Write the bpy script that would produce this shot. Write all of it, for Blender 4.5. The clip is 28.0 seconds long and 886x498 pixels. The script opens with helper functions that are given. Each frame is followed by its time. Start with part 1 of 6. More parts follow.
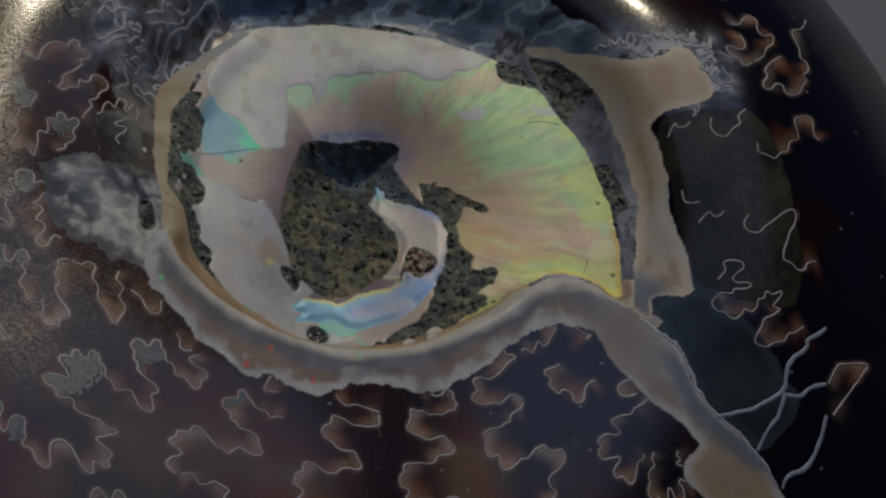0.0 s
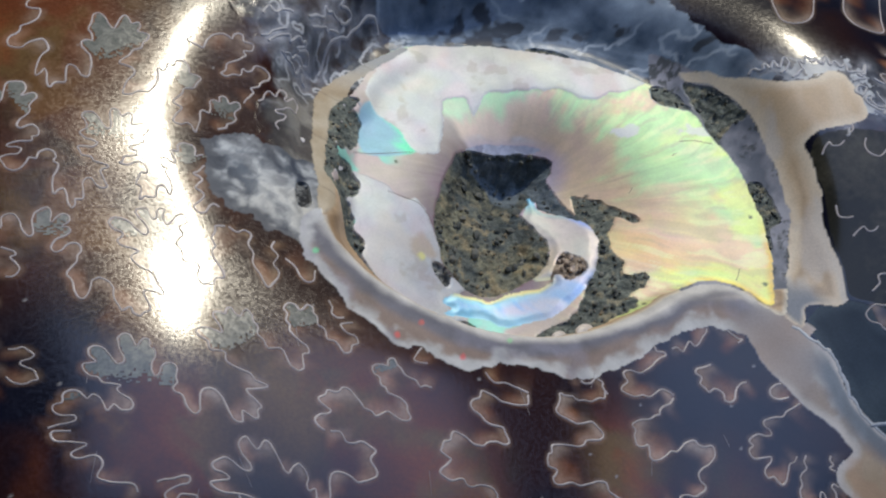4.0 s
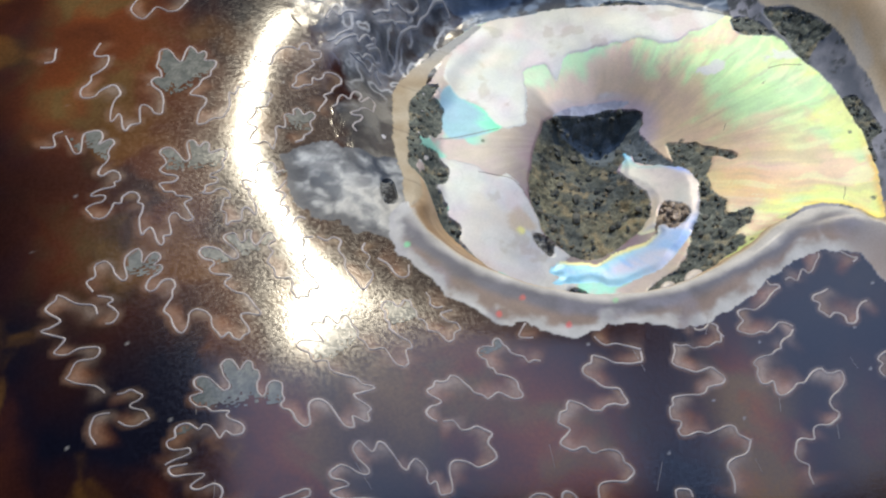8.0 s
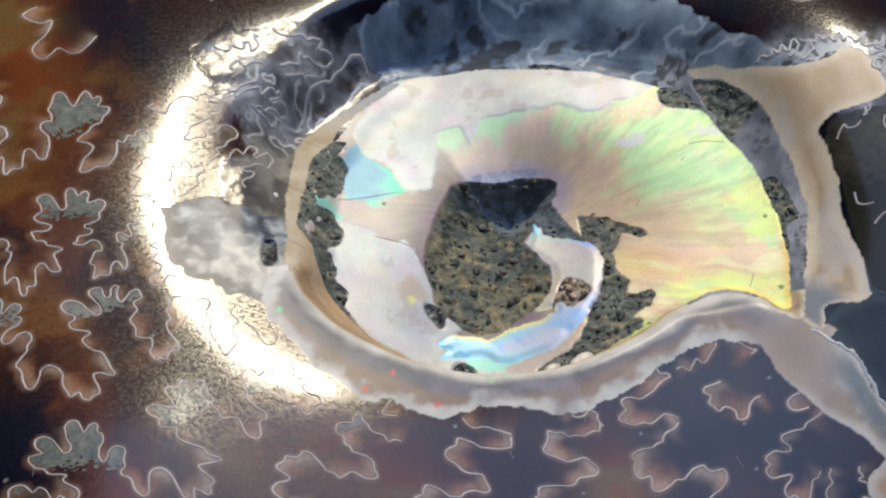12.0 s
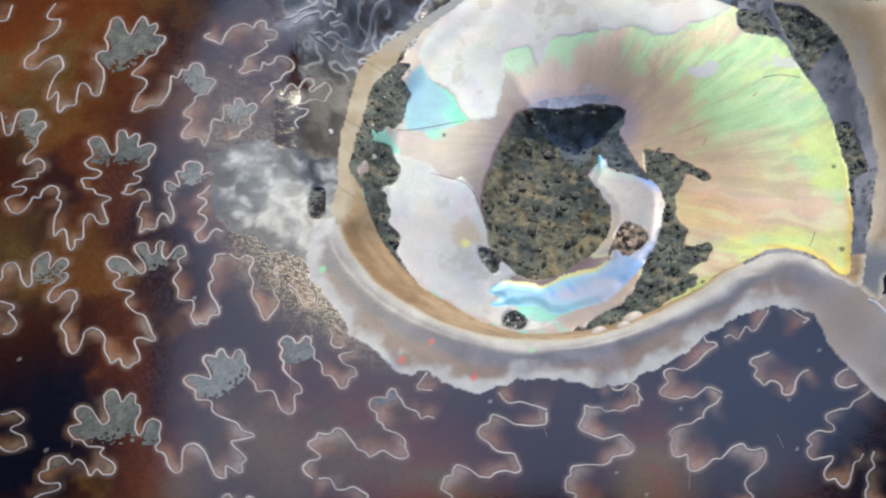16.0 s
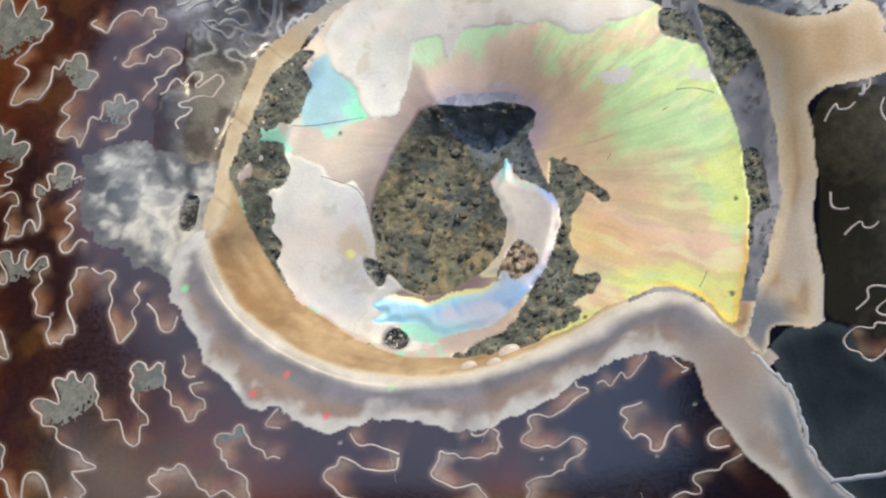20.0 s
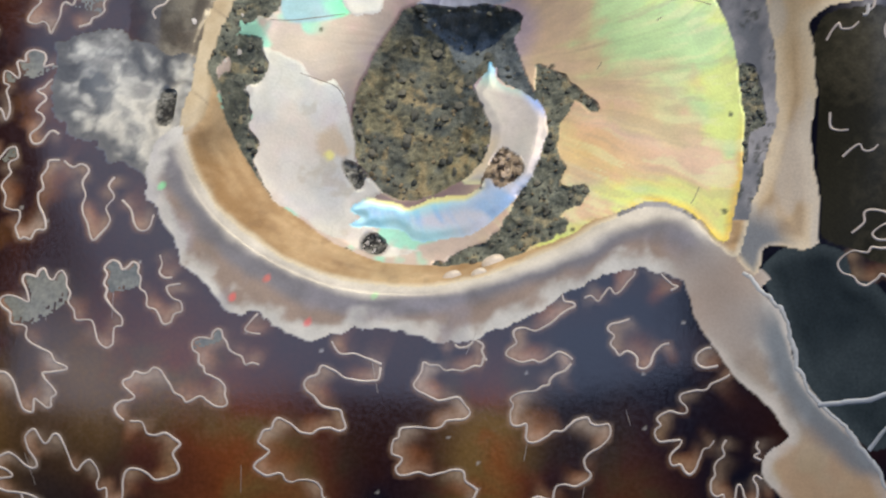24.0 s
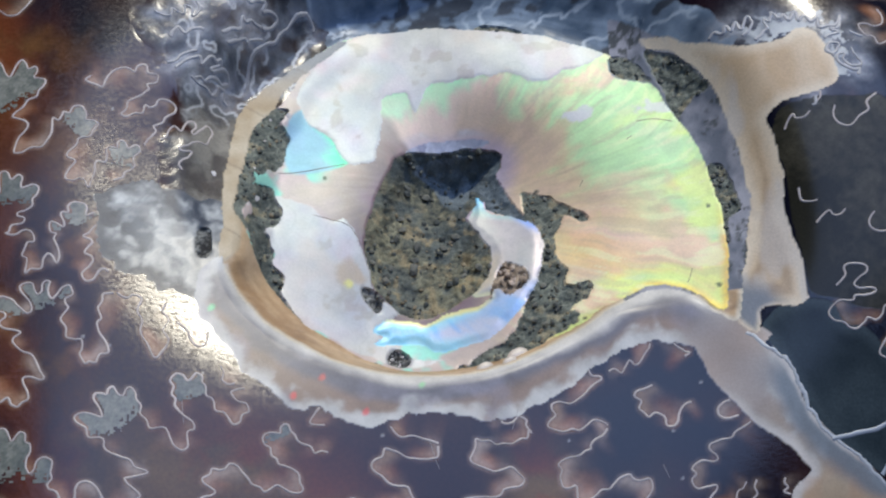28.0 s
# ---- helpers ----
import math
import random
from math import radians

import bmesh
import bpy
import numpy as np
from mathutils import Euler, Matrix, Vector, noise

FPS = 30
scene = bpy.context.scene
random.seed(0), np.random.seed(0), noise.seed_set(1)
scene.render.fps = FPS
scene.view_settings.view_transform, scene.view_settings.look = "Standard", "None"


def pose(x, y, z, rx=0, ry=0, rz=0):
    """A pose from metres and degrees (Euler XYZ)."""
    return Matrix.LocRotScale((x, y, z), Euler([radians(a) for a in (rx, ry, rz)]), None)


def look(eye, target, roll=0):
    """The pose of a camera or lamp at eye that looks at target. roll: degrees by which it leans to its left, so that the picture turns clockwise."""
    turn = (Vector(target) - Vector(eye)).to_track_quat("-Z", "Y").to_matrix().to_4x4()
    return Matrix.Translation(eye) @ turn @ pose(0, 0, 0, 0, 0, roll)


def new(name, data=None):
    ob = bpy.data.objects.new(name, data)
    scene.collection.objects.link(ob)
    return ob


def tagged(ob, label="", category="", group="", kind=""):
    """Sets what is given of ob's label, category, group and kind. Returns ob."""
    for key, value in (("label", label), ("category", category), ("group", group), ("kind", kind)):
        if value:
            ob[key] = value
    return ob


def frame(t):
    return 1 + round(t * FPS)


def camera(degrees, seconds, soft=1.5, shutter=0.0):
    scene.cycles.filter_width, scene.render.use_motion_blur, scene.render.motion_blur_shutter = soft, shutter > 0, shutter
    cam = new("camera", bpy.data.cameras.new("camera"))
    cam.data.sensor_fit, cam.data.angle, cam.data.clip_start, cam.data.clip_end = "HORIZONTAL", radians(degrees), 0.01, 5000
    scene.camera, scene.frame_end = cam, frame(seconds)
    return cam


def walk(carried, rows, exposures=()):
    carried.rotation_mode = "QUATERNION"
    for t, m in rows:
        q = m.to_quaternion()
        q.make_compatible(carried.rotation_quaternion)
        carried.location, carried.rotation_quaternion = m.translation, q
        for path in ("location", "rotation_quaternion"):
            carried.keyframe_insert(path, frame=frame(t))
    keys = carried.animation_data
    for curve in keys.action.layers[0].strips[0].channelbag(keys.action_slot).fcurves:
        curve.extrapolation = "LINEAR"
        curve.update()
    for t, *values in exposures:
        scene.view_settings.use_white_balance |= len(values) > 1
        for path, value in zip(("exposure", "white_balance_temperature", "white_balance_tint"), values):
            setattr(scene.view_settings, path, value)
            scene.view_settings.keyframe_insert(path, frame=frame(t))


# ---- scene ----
# Units below: centimetres on the fossil, turned into metres by CM.
CM = 0.01
cam = camera(24, 28.0, soft=2.2)
# seconds, place in centimetres, turn in degrees
PATH = [
    (0, -3.6968, -4.6418, 12.2044, 27.031, -20.325, -8.245),
    (0.5, -3.5194, -4.9383, 12.0754, 28.095, -17.539, -6.847),
    (1, -3.9644, -4.7072, 11.9107, 26.759, -20.671, -7.756),
    (1.5, -3.747, -4.6282, 11.9492, 26.519, -19.983, -6.752),
    (2, -3.7007, -4.8443, 11.8971, 27.469, -20.211, -5.932),
    (2.5, -3.7004, -4.9866, 11.8916, 27.672, -20.279, -4.329),
    (3, -3.3321, -5.2469, 12.004, 28.311, -18.096, -2.974),
    (3.5, -3.5301, -5.6342, 11.8517, 30.997, -17.576, -4.484),
    (5.5, -3.8715, -6.5012, 10.4475, 38.522, -21.126, -6.007),
    (6, -3.1934, -6.6756, 10.971, 38.579, -16.026, -4.869),
    (6.5, -2.9989, -6.3425, 11.2375, 36.552, -14.563, -4.965),
    (7, -2.9345, -5.9692, 11.4993, 33.65, -13.803, -5.021),
    (7.5, -2.6011, -5.9126, 11.7474, 32.27, -10.621, -5.058),
    (8, -3.0029, -5.9531, 11.6284, 33.683, -7.098, -9.703),
    (8.5, -3.2346, -5.6954, 11.6089, 35.109, -5.269, -17.337),
    (9, -3.8799, -5.1924, 11.4932, 35.127, -6.778, -22.257),
    (9.5, -3.8552, -4.742, 11.8734, 30.877, -5.831, -23.285),
    (10, -3.1108, -5.4451, 11.7138, 31.825, -3.408, -18.571),
    (10.5, -2.3844, -6.0394, 11.6825, 33.798, -5.312, -13.432),
    (11, -2.1854, -5.8519, 11.7647, 33.797, -6.599, -9.554),
    (11.5, -2.1904, -5.6412, 11.8206, 33.271, -7.728, -7.086),
    (12, -1.7765, -5.7008, 11.5214, 33.939, -6.275, -5.242),
    (12.5, -1.2519, -5.9273, 11.4213, 35.171, -3.43, -2.919),
    (14.5, -1.3168, -3.7644, 12.4518, 19.789, -3.518, -3.036),
    (15, -1.2892, -3.9879, 12.438, 20.917, -2.646, -2.256),
    (15.5, -1.043, -4.0352, 12.3364, 21.398, -1.859, -1.521),
    (16, -0.8156, -4.0482, 12.3144, 22.046, -1.105, -1.104),
    (16.5, -0.4089, -4.1169, 12.2093, 23.167, 0.929, -0.66),
    (17, 0.0712, -3.5219, 12.3433, 19.536, 2.325, 0.969),
    (17.5, 0.3082, -3.0087, 12.3936, 16.766, 3.035, 2.085),
    (18, -0.0885, -2.7368, 12.4671, 15.317, 0.089, 1.016),
    (18.5, 0.1531, -2.348, 12.4132, 13.494, 1.41, 1.79),
    (19, 0.421, -2.2051, 12.262, 12.92, 3.104, 2.576),
    (19.5, 0.688, -2.3001, 12.227, 13.37, 3.997, 2.88),
    (20, 1.0361, -2.3892, 12.2576, 13.883, 5.29, 3.376),
    (20.5, 1.128, -1.9819, 12.1826, 11.391, 5.208, 3.236),
    (22.5, 0.3398, -1.7342, 12.0495, 8.606, 0.866, 1.29),
    (23, 0.2738, -2.146, 12.122, 10.444, 0.909, 2.51),
    (23.5, 0.0682, -2.5052, 12.1661, 11.417, -0.962, 2.879),
    (24, 0.3889, -2.2464, 12.0872, 10.548, 0.776, 4.496),
    (24.5, 0.3112, -3.2697, 12.1754, 15.559, 1.115, 3.548),
    (25, -0.2114, -2.5168, 12.1957, 10.84, -1.2, 1.436),
    (25.5, 0.4516, -1.7588, 12.3284, 8.334, 2.001, 3.078),
    (26, 1.1724, -1.8516, 12.3816, 10.164, 5.869, 5.729),
    (26.5, 1.5411, -2.6096, 12.3603, 15.623, 8.05, 7.634),
    (27, 1.986, -3.4953, 12.3867, 21.855, 8.426, 7.169),
    (27.5, 0.9191, -4.4082, 12.4002, 26.098, 3.372, 4.014),
    (28, -1.3317, -4.3804, 12.2399, 25.194, -6.407, -3.867),
]
walk(cam, [(t, pose(x * CM, y * CM, z * CM, a, b, c)) for t, x, y, z, a, b, c in PATH],
     exposures=[(0, -1.75, 7400, 10), (0.5, -1.3, 7100, 10), (0.8, -0.6, 6900, 10), (1.1, -0.3, 6800, 10), (3, -0.3, 6600, 10), (6, -0.15, 7200, 10), (8, -0.02, 7000, 10), (10, 0.05, 6900, 10),
                (12, 0, 7300, 10), (15, 0.08, 7100, 10), (17, 0.08, 6900, 10), (20, 0.25, 8000, 10), (23, 0.22, 8200, 10), (25, 0.12, 8000, 10), (27, 0.28, 7500, 10), (28, 0.0, 6500, 10)])

# ---------------------------------------------------------------- light
world = bpy.data.worlds.new("room_light")
scene.world = world
world.use_nodes = True
wn = world.node_tree.nodes
wl = world.node_tree.links
sky = wn.new("ShaderNodeTexSky")
sky.sky_type = 'NISHITA'
sky.sun_disc = False
sky.sun_elevation = radians(42.5)
sky.sun_rotation = radians(8)
wl.new(sky.outputs[0], wn["Background"].inputs[0])
wn["Background"].inputs[1].default_value = 0.05


def sun(place, strength, angle, colour):
    """A sun that shines from the side of place towards the fossil."""
    data = bpy.data.lights.new("sun", 'SUN')
    data.energy, data.angle, data.color = strength, radians(angle), colour
    ob = new("sun", data)
    ob.matrix_world = look(place, (0, 0, 0))
    return ob


sun((0.105, 0.730, 0.675), 2.40, 1.2, (1.0, 0.94, 0.78))
# area lamp added for the sky's blue light, in an assumed ceiling opening
skylight = bpy.data.lights.new("skylight", 'AREA')
skylight.shape, skylight.size, skylight.size_y = 'RECTANGLE', 1.35, 1.25
skylight.energy, skylight.color = 21.0, (0.37, 0.54, 1.0)
new("skylight", skylight).matrix_world = pose(0.3, 0.66, 1.53)

# ---------------------------------------------------------------- shape of the fossil
CX, CY = 0.15, 0.15
TOP = 3.0


# A quadratic sheet with soft bumps at a few nodes: the polished whorl and the floor of the umbilicus.
OUTER = [0.035, 0.091, -0.001, 0.098, 0.061, -0.015, -0.205, -0.047, -0.068, -0.136, 0.075, -0.035, -0.133, -0.161, -0.081, -0.307, -0.057]
OUTER_NODES = [-2.400, -0.400, -1.600, -0.800, -1.600, 0.600, -2.400, 0.900, -0.600, -1.400, 0.400, -1.200, 1.300, -1.000, 1.700, -0.200, 1.800, 0.700, 0.800, 1.400,
    -0.600, 1.400]
INNER = [-0.306, 0.125, -0.095, 0.064, 0.006, -0.023, -0.194, 0.038, -0.170, 0.031, 0.100]
INNER_NODES = [0.300, 0.450, -0.700, 0.200, -0.100, -0.400, 0.900, 0.600, 0.400, 1.100]


def sheet(c, nodes, width, x, y):
    z = c[0] + c[1] * x + c[2] * y + c[3] * x * x + c[4] * x * y + c[5] * y * y
    for k, (a, b) in enumerate(np.reshape(nodes, (-1, 2))):
        z = z + c[6 + k] * np.exp(-((x - a) ** 2 + (y - b) ** 2) / width ** 2)
    return z


def h_outer(x, y):
    """Height of the polished whorl round the umbilicus; it rounds off to the side at the outer edge."""
    r = np.hypot(x + 0.2, y) + 1e-9
    k = np.where(r < 1.75, r, 1.75 + 0.7 * (1 - np.exp(-(r - 1.75) / 0.7))) / r
    px, py = (x + 0.2) * k - 0.2, y * k
    # a rounded crest rings the umbilicus
    e = np.hypot((x - 0.2) / 2.06, (y - 0.35) / 1.52) + 1e-9
    d = (1 - 1 / e) * np.hypot(x - 0.2, y - 0.35)
    z = sheet(OUTER, OUTER_NODES, 0.9, px, py) - 0.085 * 0.17 * np.log(np.cosh(d / 0.17))
    west = np.maximum(0, -1.62 - px)
    z = z - 0.16 * west ** 2 / (1 + 0.5 * west)
    over = np.clip((r - 1.380) / 3.968, 0, 1)
    return z - (z + TOP - 0.3) * (1 - np.sqrt(1 - over ** 2))


def h_inner(x, y):
    """Height of the floor of the umbilicus."""
    return sheet(INNER, INNER_NODES, 0.45, x, y) - 0.03 * np.exp(-((x - 0.22) ** 2 + (y - 0.72) ** 2) / 0.06)


def curve(points, closed=True, n=10):
    """A smooth line through control points (Catmull-Rom)."""
    p = np.array(points, float).reshape(-1, 2)
    m = len(p)
    out = []
    for i in range(m if closed else m - 1):
        if closed:
            a, b, c, d = p[i - 1], p[i], p[(i + 1) % m], p[(i + 2) % m]
        else:
            a, b, c, d = p[max(i - 1, 0)], p[i], p[i + 1], p[min(i + 2, m - 1)]
        for k in range(n):
            t = k / n
            out.append(0.5 * (2 * b + (c - a) * t + (2 * a - 5 * b + 4 * c - d) * t * t + (3 * b - a - 3 * c + d) * t ** 3))
    if not closed:
        out.append(p[-1])
    return np.array(out)


def signed(x, y, outline):
    """Distance to a closed outline, negative inside."""
    best = np.full(x.shape, 1e9)
    inside = np.zeros(x.shape, bool)
    q = np.roll(outline, -1, 0)
    for (ax, ay), (bx, by) in zip(outline, q):
        ex, ey = bx - ax, by - ay
        wx, wy = x - ax, y - ay
        t = np.clip((wx * ex + wy * ey) / (ex * ex + ey * ey + 1e-12), 0, 1)
        best = np.minimum(best, (wx - ex * t) ** 2 + (wy - ey * t) ** 2)
        cross = (ay > y) != (by > y)
        if abs(ey) > 1e-12:
            inside ^= cross & (x < ax + (y - ay) * ex / ey)
    return np.where(inside, -1, 1) * np.sqrt(best)


def vnoise(x, y, seed):
    """Smooth random numbers from -1 to 1 on a unit lattice."""
    rng = np.random.RandomState(seed)
    table = rng.rand(256, 256) * 2 - 1
    ix, iy = np.floor(x).astype(int), np.floor(y).astype(int)
    u, v = x - ix, y - iy
    u, v = u * u * (3 - 2 * u), v * v * (3 - 2 * v)
    g = lambda i, j: table[i % 256, j % 256]
    return (g(ix, iy) * (1 - u) + g(ix + 1, iy) * u) * (1 - v) + (g(ix, iy + 1) * (1 - u) + g(ix + 1, iy + 1) * u) * v


def fbm(x, y, seed, octaves=4):
    total, amp, size = 0.0, 0.5, 1.0
    for k in range(octaves):
        total = total + amp * vnoise(x * size + 7.3 * k, y * size + 3.1 * k, seed + k)
        amp, size = amp * 0.5, size * 2.03
    return total


def step(a, b, v):
    t = np.clip((v - a) / (b - a), 0, 1)
    return t * t * (3 - 2 * t)
import itertools

# ---------------------------------------------------------------- materials
def material(name):
    m = bpy.data.materials.new(name)
    m.use_nodes = True
    return m, m.node_tree.nodes, m.node_tree.links, m.node_tree.nodes["Principled BSDF"]


def mineral(name, rough, grain=0.05, vary=0.3, bump=0.0, coat=0.0, coat_rough=0.1, metal=0.0, film=0.0, spec=0.5, fine=0.012, uneven=0.0):
    """Shell or stone: the part's colours (the tint attribute), with grain in centimetres at two scales, relief and
    polish.
    """
    m, n, l, b = material(name)
    tint = n.new("ShaderNodeAttribute")
    tint.attribute_name = "tint"
    at = n.new("ShaderNodeNewGeometry")
    big = n.new("ShaderNodeTexNoise")
    big.inputs["Scale"].default_value = 100 / (grain * 4)
    big.inputs["Detail"].default_value = 4
    small = n.new("ShaderNodeTexNoise")
    small.inputs["Scale"].default_value = 100 / fine
    small.inputs["Detail"].default_value = 5
    l.new(at.outputs["Position"], big.inputs["Vector"])
    l.new(at.outputs["Position"], small.inputs["Vector"])
    add = n.new("ShaderNodeMath")
    add.operation = 'ADD'
    l.new(big.outputs["Fac"], add.inputs[0])
    l.new(small.outputs["Fac"], add.inputs[1])
    span = n.new("ShaderNodeMapRange")
    span.inputs["From Min"].default_value, span.inputs["From Max"].default_value = 0.6, 1.4
    span.inputs["To Min"].default_value, span.inputs["To Max"].default_value = 1 - vary, 1 + vary
    l.new(add.outputs[0], span.inputs[0])
    mul = n.new("ShaderNodeVectorMath")
    mul.operation = 'SCALE'
    l.new(tint.outputs["Color"], mul.inputs[0])
    l.new(span.outputs[0], mul.inputs["Scale"])
    l.new(mul.outputs[0], b.inputs["Base Color"])
    b.inputs["Roughness"].default_value = rough
    b.inputs["Metallic"].default_value = metal
    b.inputs["Specular IOR Level"].default_value = spec
    b.inputs["Coat Weight"].default_value = coat
    b.inputs["Coat Roughness"].default_value = coat_rough
    if uneven:
        worn = n.new("ShaderNodeMapRange")
        worn.inputs["From Min"].default_value, worn.inputs["From Max"].default_value = 0.35, 0.65
        worn.inputs["To Min"].default_value, worn.inputs["To Max"].default_value = coat_rough - uneven, coat_rough + uneven
        l.new(small.outputs["Fac"], worn.inputs[0])
        l.new(worn.outputs[0], b.inputs["Coat Roughness"])
    if film:
        thick = n.new("ShaderNodeMapRange")
        thick.inputs["From Min"].default_value, thick.inputs["From Max"].default_value = 0.25, 0.75
        thick.inputs["To Min"].default_value, thick.inputs["To Max"].default_value = film - 70, film + 70
        l.new(big.outputs["Fac"], thick.inputs[0])
        l.new(thick.outputs[0], b.inputs["Thin Film Thickness"])
        b.inputs["Thin Film IOR"].default_value = 1.6
    if bump:
        bm = n.new("ShaderNodeBump")
        bm.inputs["Distance"].default_value = bump * CM
        l.new(add.outputs[0], bm.inputs["Height"])
        l.new(bm.outputs[0], b.inputs["Normal"])
        l.new(bm.outputs[0], b.inputs["Coat Normal"])
    return m


POLISHED = mineral("polished_calcite", 0.32, grain=0.12, vary=0.30, coat=0.58, coat_rough=0.17, uneven=0.065, bump=0.0004, spec=0.05, fine=0.018)
NACRE = mineral("nacre", 0.55, grain=0.06, vary=0.10, metal=0.16, film=420, bump=0.0008)
BLUE_NACRE = mineral("blue_nacre", 0.5, grain=0.05, vary=0.08, metal=0.18, film=330, bump=0.001)
STONE = mineral("grey_matrix", 0.8, grain=0.02, vary=0.6, bump=0.005, fine=0.008)
WALL = mineral("tan_shell", 0.5, grain=0.05, vary=0.15, bump=0.001)
CALCITE = mineral("clouded_calcite", 0.6, grain=0.05, vary=0.12, bump=0.0006, coat=0.16, coat_rough=0.25, spec=0.2)
FRILLED = mineral("frilled_calcite", 0.5, grain=0.06, vary=0.3, bump=0.0008, coat=0.35, coat_rough=0.18, spec=0.05)
CHAMBER = mineral("dull_calcite", 0.6, grain=0.08, vary=0.35, coat=0.28, coat_rough=0.18, spec=0.05)
LINE = mineral("white_suture", 0.4, grain=0.02, vary=0.2)

# ---------------------------------------------------------------- outlines on the plan, in centimetres
BOWL = [-0.738, 0.975, -0.542, 1.290, -0.310, 1.421, 0.004, 1.444, 0.264, 1.400, 0.580, 1.326, 0.828, 1.236, 1.015, 1.127, 1.179, 0.930, 1.267, 0.742, 1.354,
    0.545, 1.399, 0.324, 1.431, 0.110, 1.434, -0.098, 1.408, -0.273, 1.375, -0.450, 1.238, -0.332, 1.095, -0.270, 0.985, -0.283, 0.825, -0.355, 0.667,
    -0.456, 0.448, -0.542, 0.216, -0.582, -0.084, -0.585, -0.324, -0.535, -0.507, -0.439, -0.696, -0.314, -0.833, -0.144, -0.941, 0.052, -1.008, 0.211,
    -1.025, 0.379, -0.983, 0.554, -0.914, 0.752, -0.830, 0.881]
CREST = [-1.081, -0.090, -1.028, -0.263, -0.888, -0.455, -0.689, -0.604, -0.447, -0.708, -0.220, -0.748, 0.052, -0.739, 0.263, -0.689, 0.470, -0.598, 0.677,
    -0.488, 0.831, -0.387, 0.989, -0.304, 1.127, -0.301, 1.256, -0.375, 1.410, -0.514, 1.460, -0.401, 1.489, -0.154, 1.487, 0.123, 1.452, 0.408, 1.394,
    0.619, 1.304, 0.873, 1.144, 1.089, 0.895, 1.256, 0.586, 1.377, 0.219, 1.456, -0.078, 1.414, -0.309, 1.323, -0.529, 1.149, -0.721, 0.908, -0.889,
    0.743, -0.985, 0.520, -1.040, 0.265, -1.032, 0.084]
BAND = [-1.101, -0.059, -1.215, -0.370, -1.077, -0.606, -0.989, -0.750, -0.790, -0.908, -0.585, -0.974, -0.410, -1.036, -0.233, -0.964, 0.037, -0.962, 0.254,
    -0.968, 0.458, -0.889, 0.656, -0.754, 0.806, -0.641, 0.962, -0.577, 1.127, -0.589, 1.245, -0.701, 1.334, -0.809, 1.467, -0.831, 1.479, -0.646, 1.352,
    -0.396, 1.085, -0.155, 0.480, -0.275, -0.051, -0.475, -0.659, -0.225]
SEPTUM = [1.157, 1.200, 1.191, 1.136, 1.252, 1.105, 1.314, 1.045, 1.385, 0.946, 1.445, 0.825, 1.486, 0.714, 1.517, 0.593, 1.545, 0.441, 1.561, 0.293, 1.564,
    0.178, 1.556, 0.065, 1.538, -0.050, 1.520, -0.164, 1.479, -0.248, 1.435, -0.304, 1.410, -0.390, 1.374, -0.462, 1.398, -0.496, 1.456, -0.549,
    1.506, -0.593, 1.523, -0.540, 1.535, -0.481, 1.596, -0.460, 1.701, -0.472, 1.766, -0.451, 1.765, -0.356, 1.755, -0.276, 1.735, -0.139, 1.724,
    -0.056, 1.711, 0.056, 1.716, 0.138, 1.711, 0.303, 1.696, 0.444, 1.664, 0.523, 1.683, 0.558, 1.749, 0.601, 1.837, 0.618, 1.941, 0.639, 2.017,
    0.667, 2.040, 0.727, 2.025, 0.817, 1.994, 0.910, 1.947, 0.989, 1.893, 1.015, 1.841, 0.997, 1.790, 0.960, 1.683, 0.952, 1.574, 0.959, 1.459, 1.027,
    1.340, 1.092, 1.278, 1.158]
TOPBLUE = [-0.672, 0.866, -0.892, 0.759, -0.943, 0.912, -0.827, 1.148, -0.613, 1.358, -0.516, 1.557, -0.177, 1.771, 0.240, 1.847, 0.730, 1.770, 1.017, 1.548,
    1.279, 1.186, 1.462, 0.996, 1.165, 0.841, 0.609, 1.133, -0.286, 1.109]
CRYSTAL = [-1.688, 0.038, -1.673, 0.235, -1.588, 0.325, -1.430, 0.342, -1.272, 0.281, -1.072, 0.211, -1.005, 0.088, -1.101, -0.126, -1.153, -0.394, -1.348,
    -0.288, -1.556, -0.147]
CORAL = [-1.433, 1.327, -1.236, 1.442, -0.744, 1.442, -0.550, 1.333, -0.740, 0.937, -0.953, 0.589, -1.030, 0.217, -1.238, 0.253, -1.294, 0.542, -1.212, 0.749,
    -1.282, 0.999]
DISC = [-0.342, 0.046, -0.338, 0.231, -0.255, 0.455, -0.124, 0.677, 0.125, 0.723, 0.387, 0.677, 0.388, 0.552, 0.346, 0.455, 0.223, 0.358, 0.212, 0.271, 0.295,
    0.129, 0.287, -0.042, 0.212, -0.149, 0.043, -0.248, -0.106, -0.264, -0.231, -0.188, -0.313, -0.083]
BLUE = [0.263, 0.550, 0.299, 0.422, 0.348, 0.338, 0.464, 0.268, 0.538, 0.195, 0.564, 0.071, 0.539, -0.058, 0.492, -0.186, 0.393, -0.323, 0.261, -0.413, 0.098,
    -0.460, -0.014, -0.452, -0.114, -0.401, -0.209, -0.417, -0.329, -0.427, -0.266, -0.373, -0.321, -0.342, -0.246, -0.268, -0.109, -0.282, -0.053,
    -0.301, 0.056, -0.261, 0.221, -0.227, 0.275, -0.190, 0.190, -0.172, 0.231, -0.123, 0.287, -0.045, 0.304, 0.041, 0.275, 0.133, 0.224, 0.213, 0.201,
    0.280, 0.247, 0.386, 0.262, 0.473]
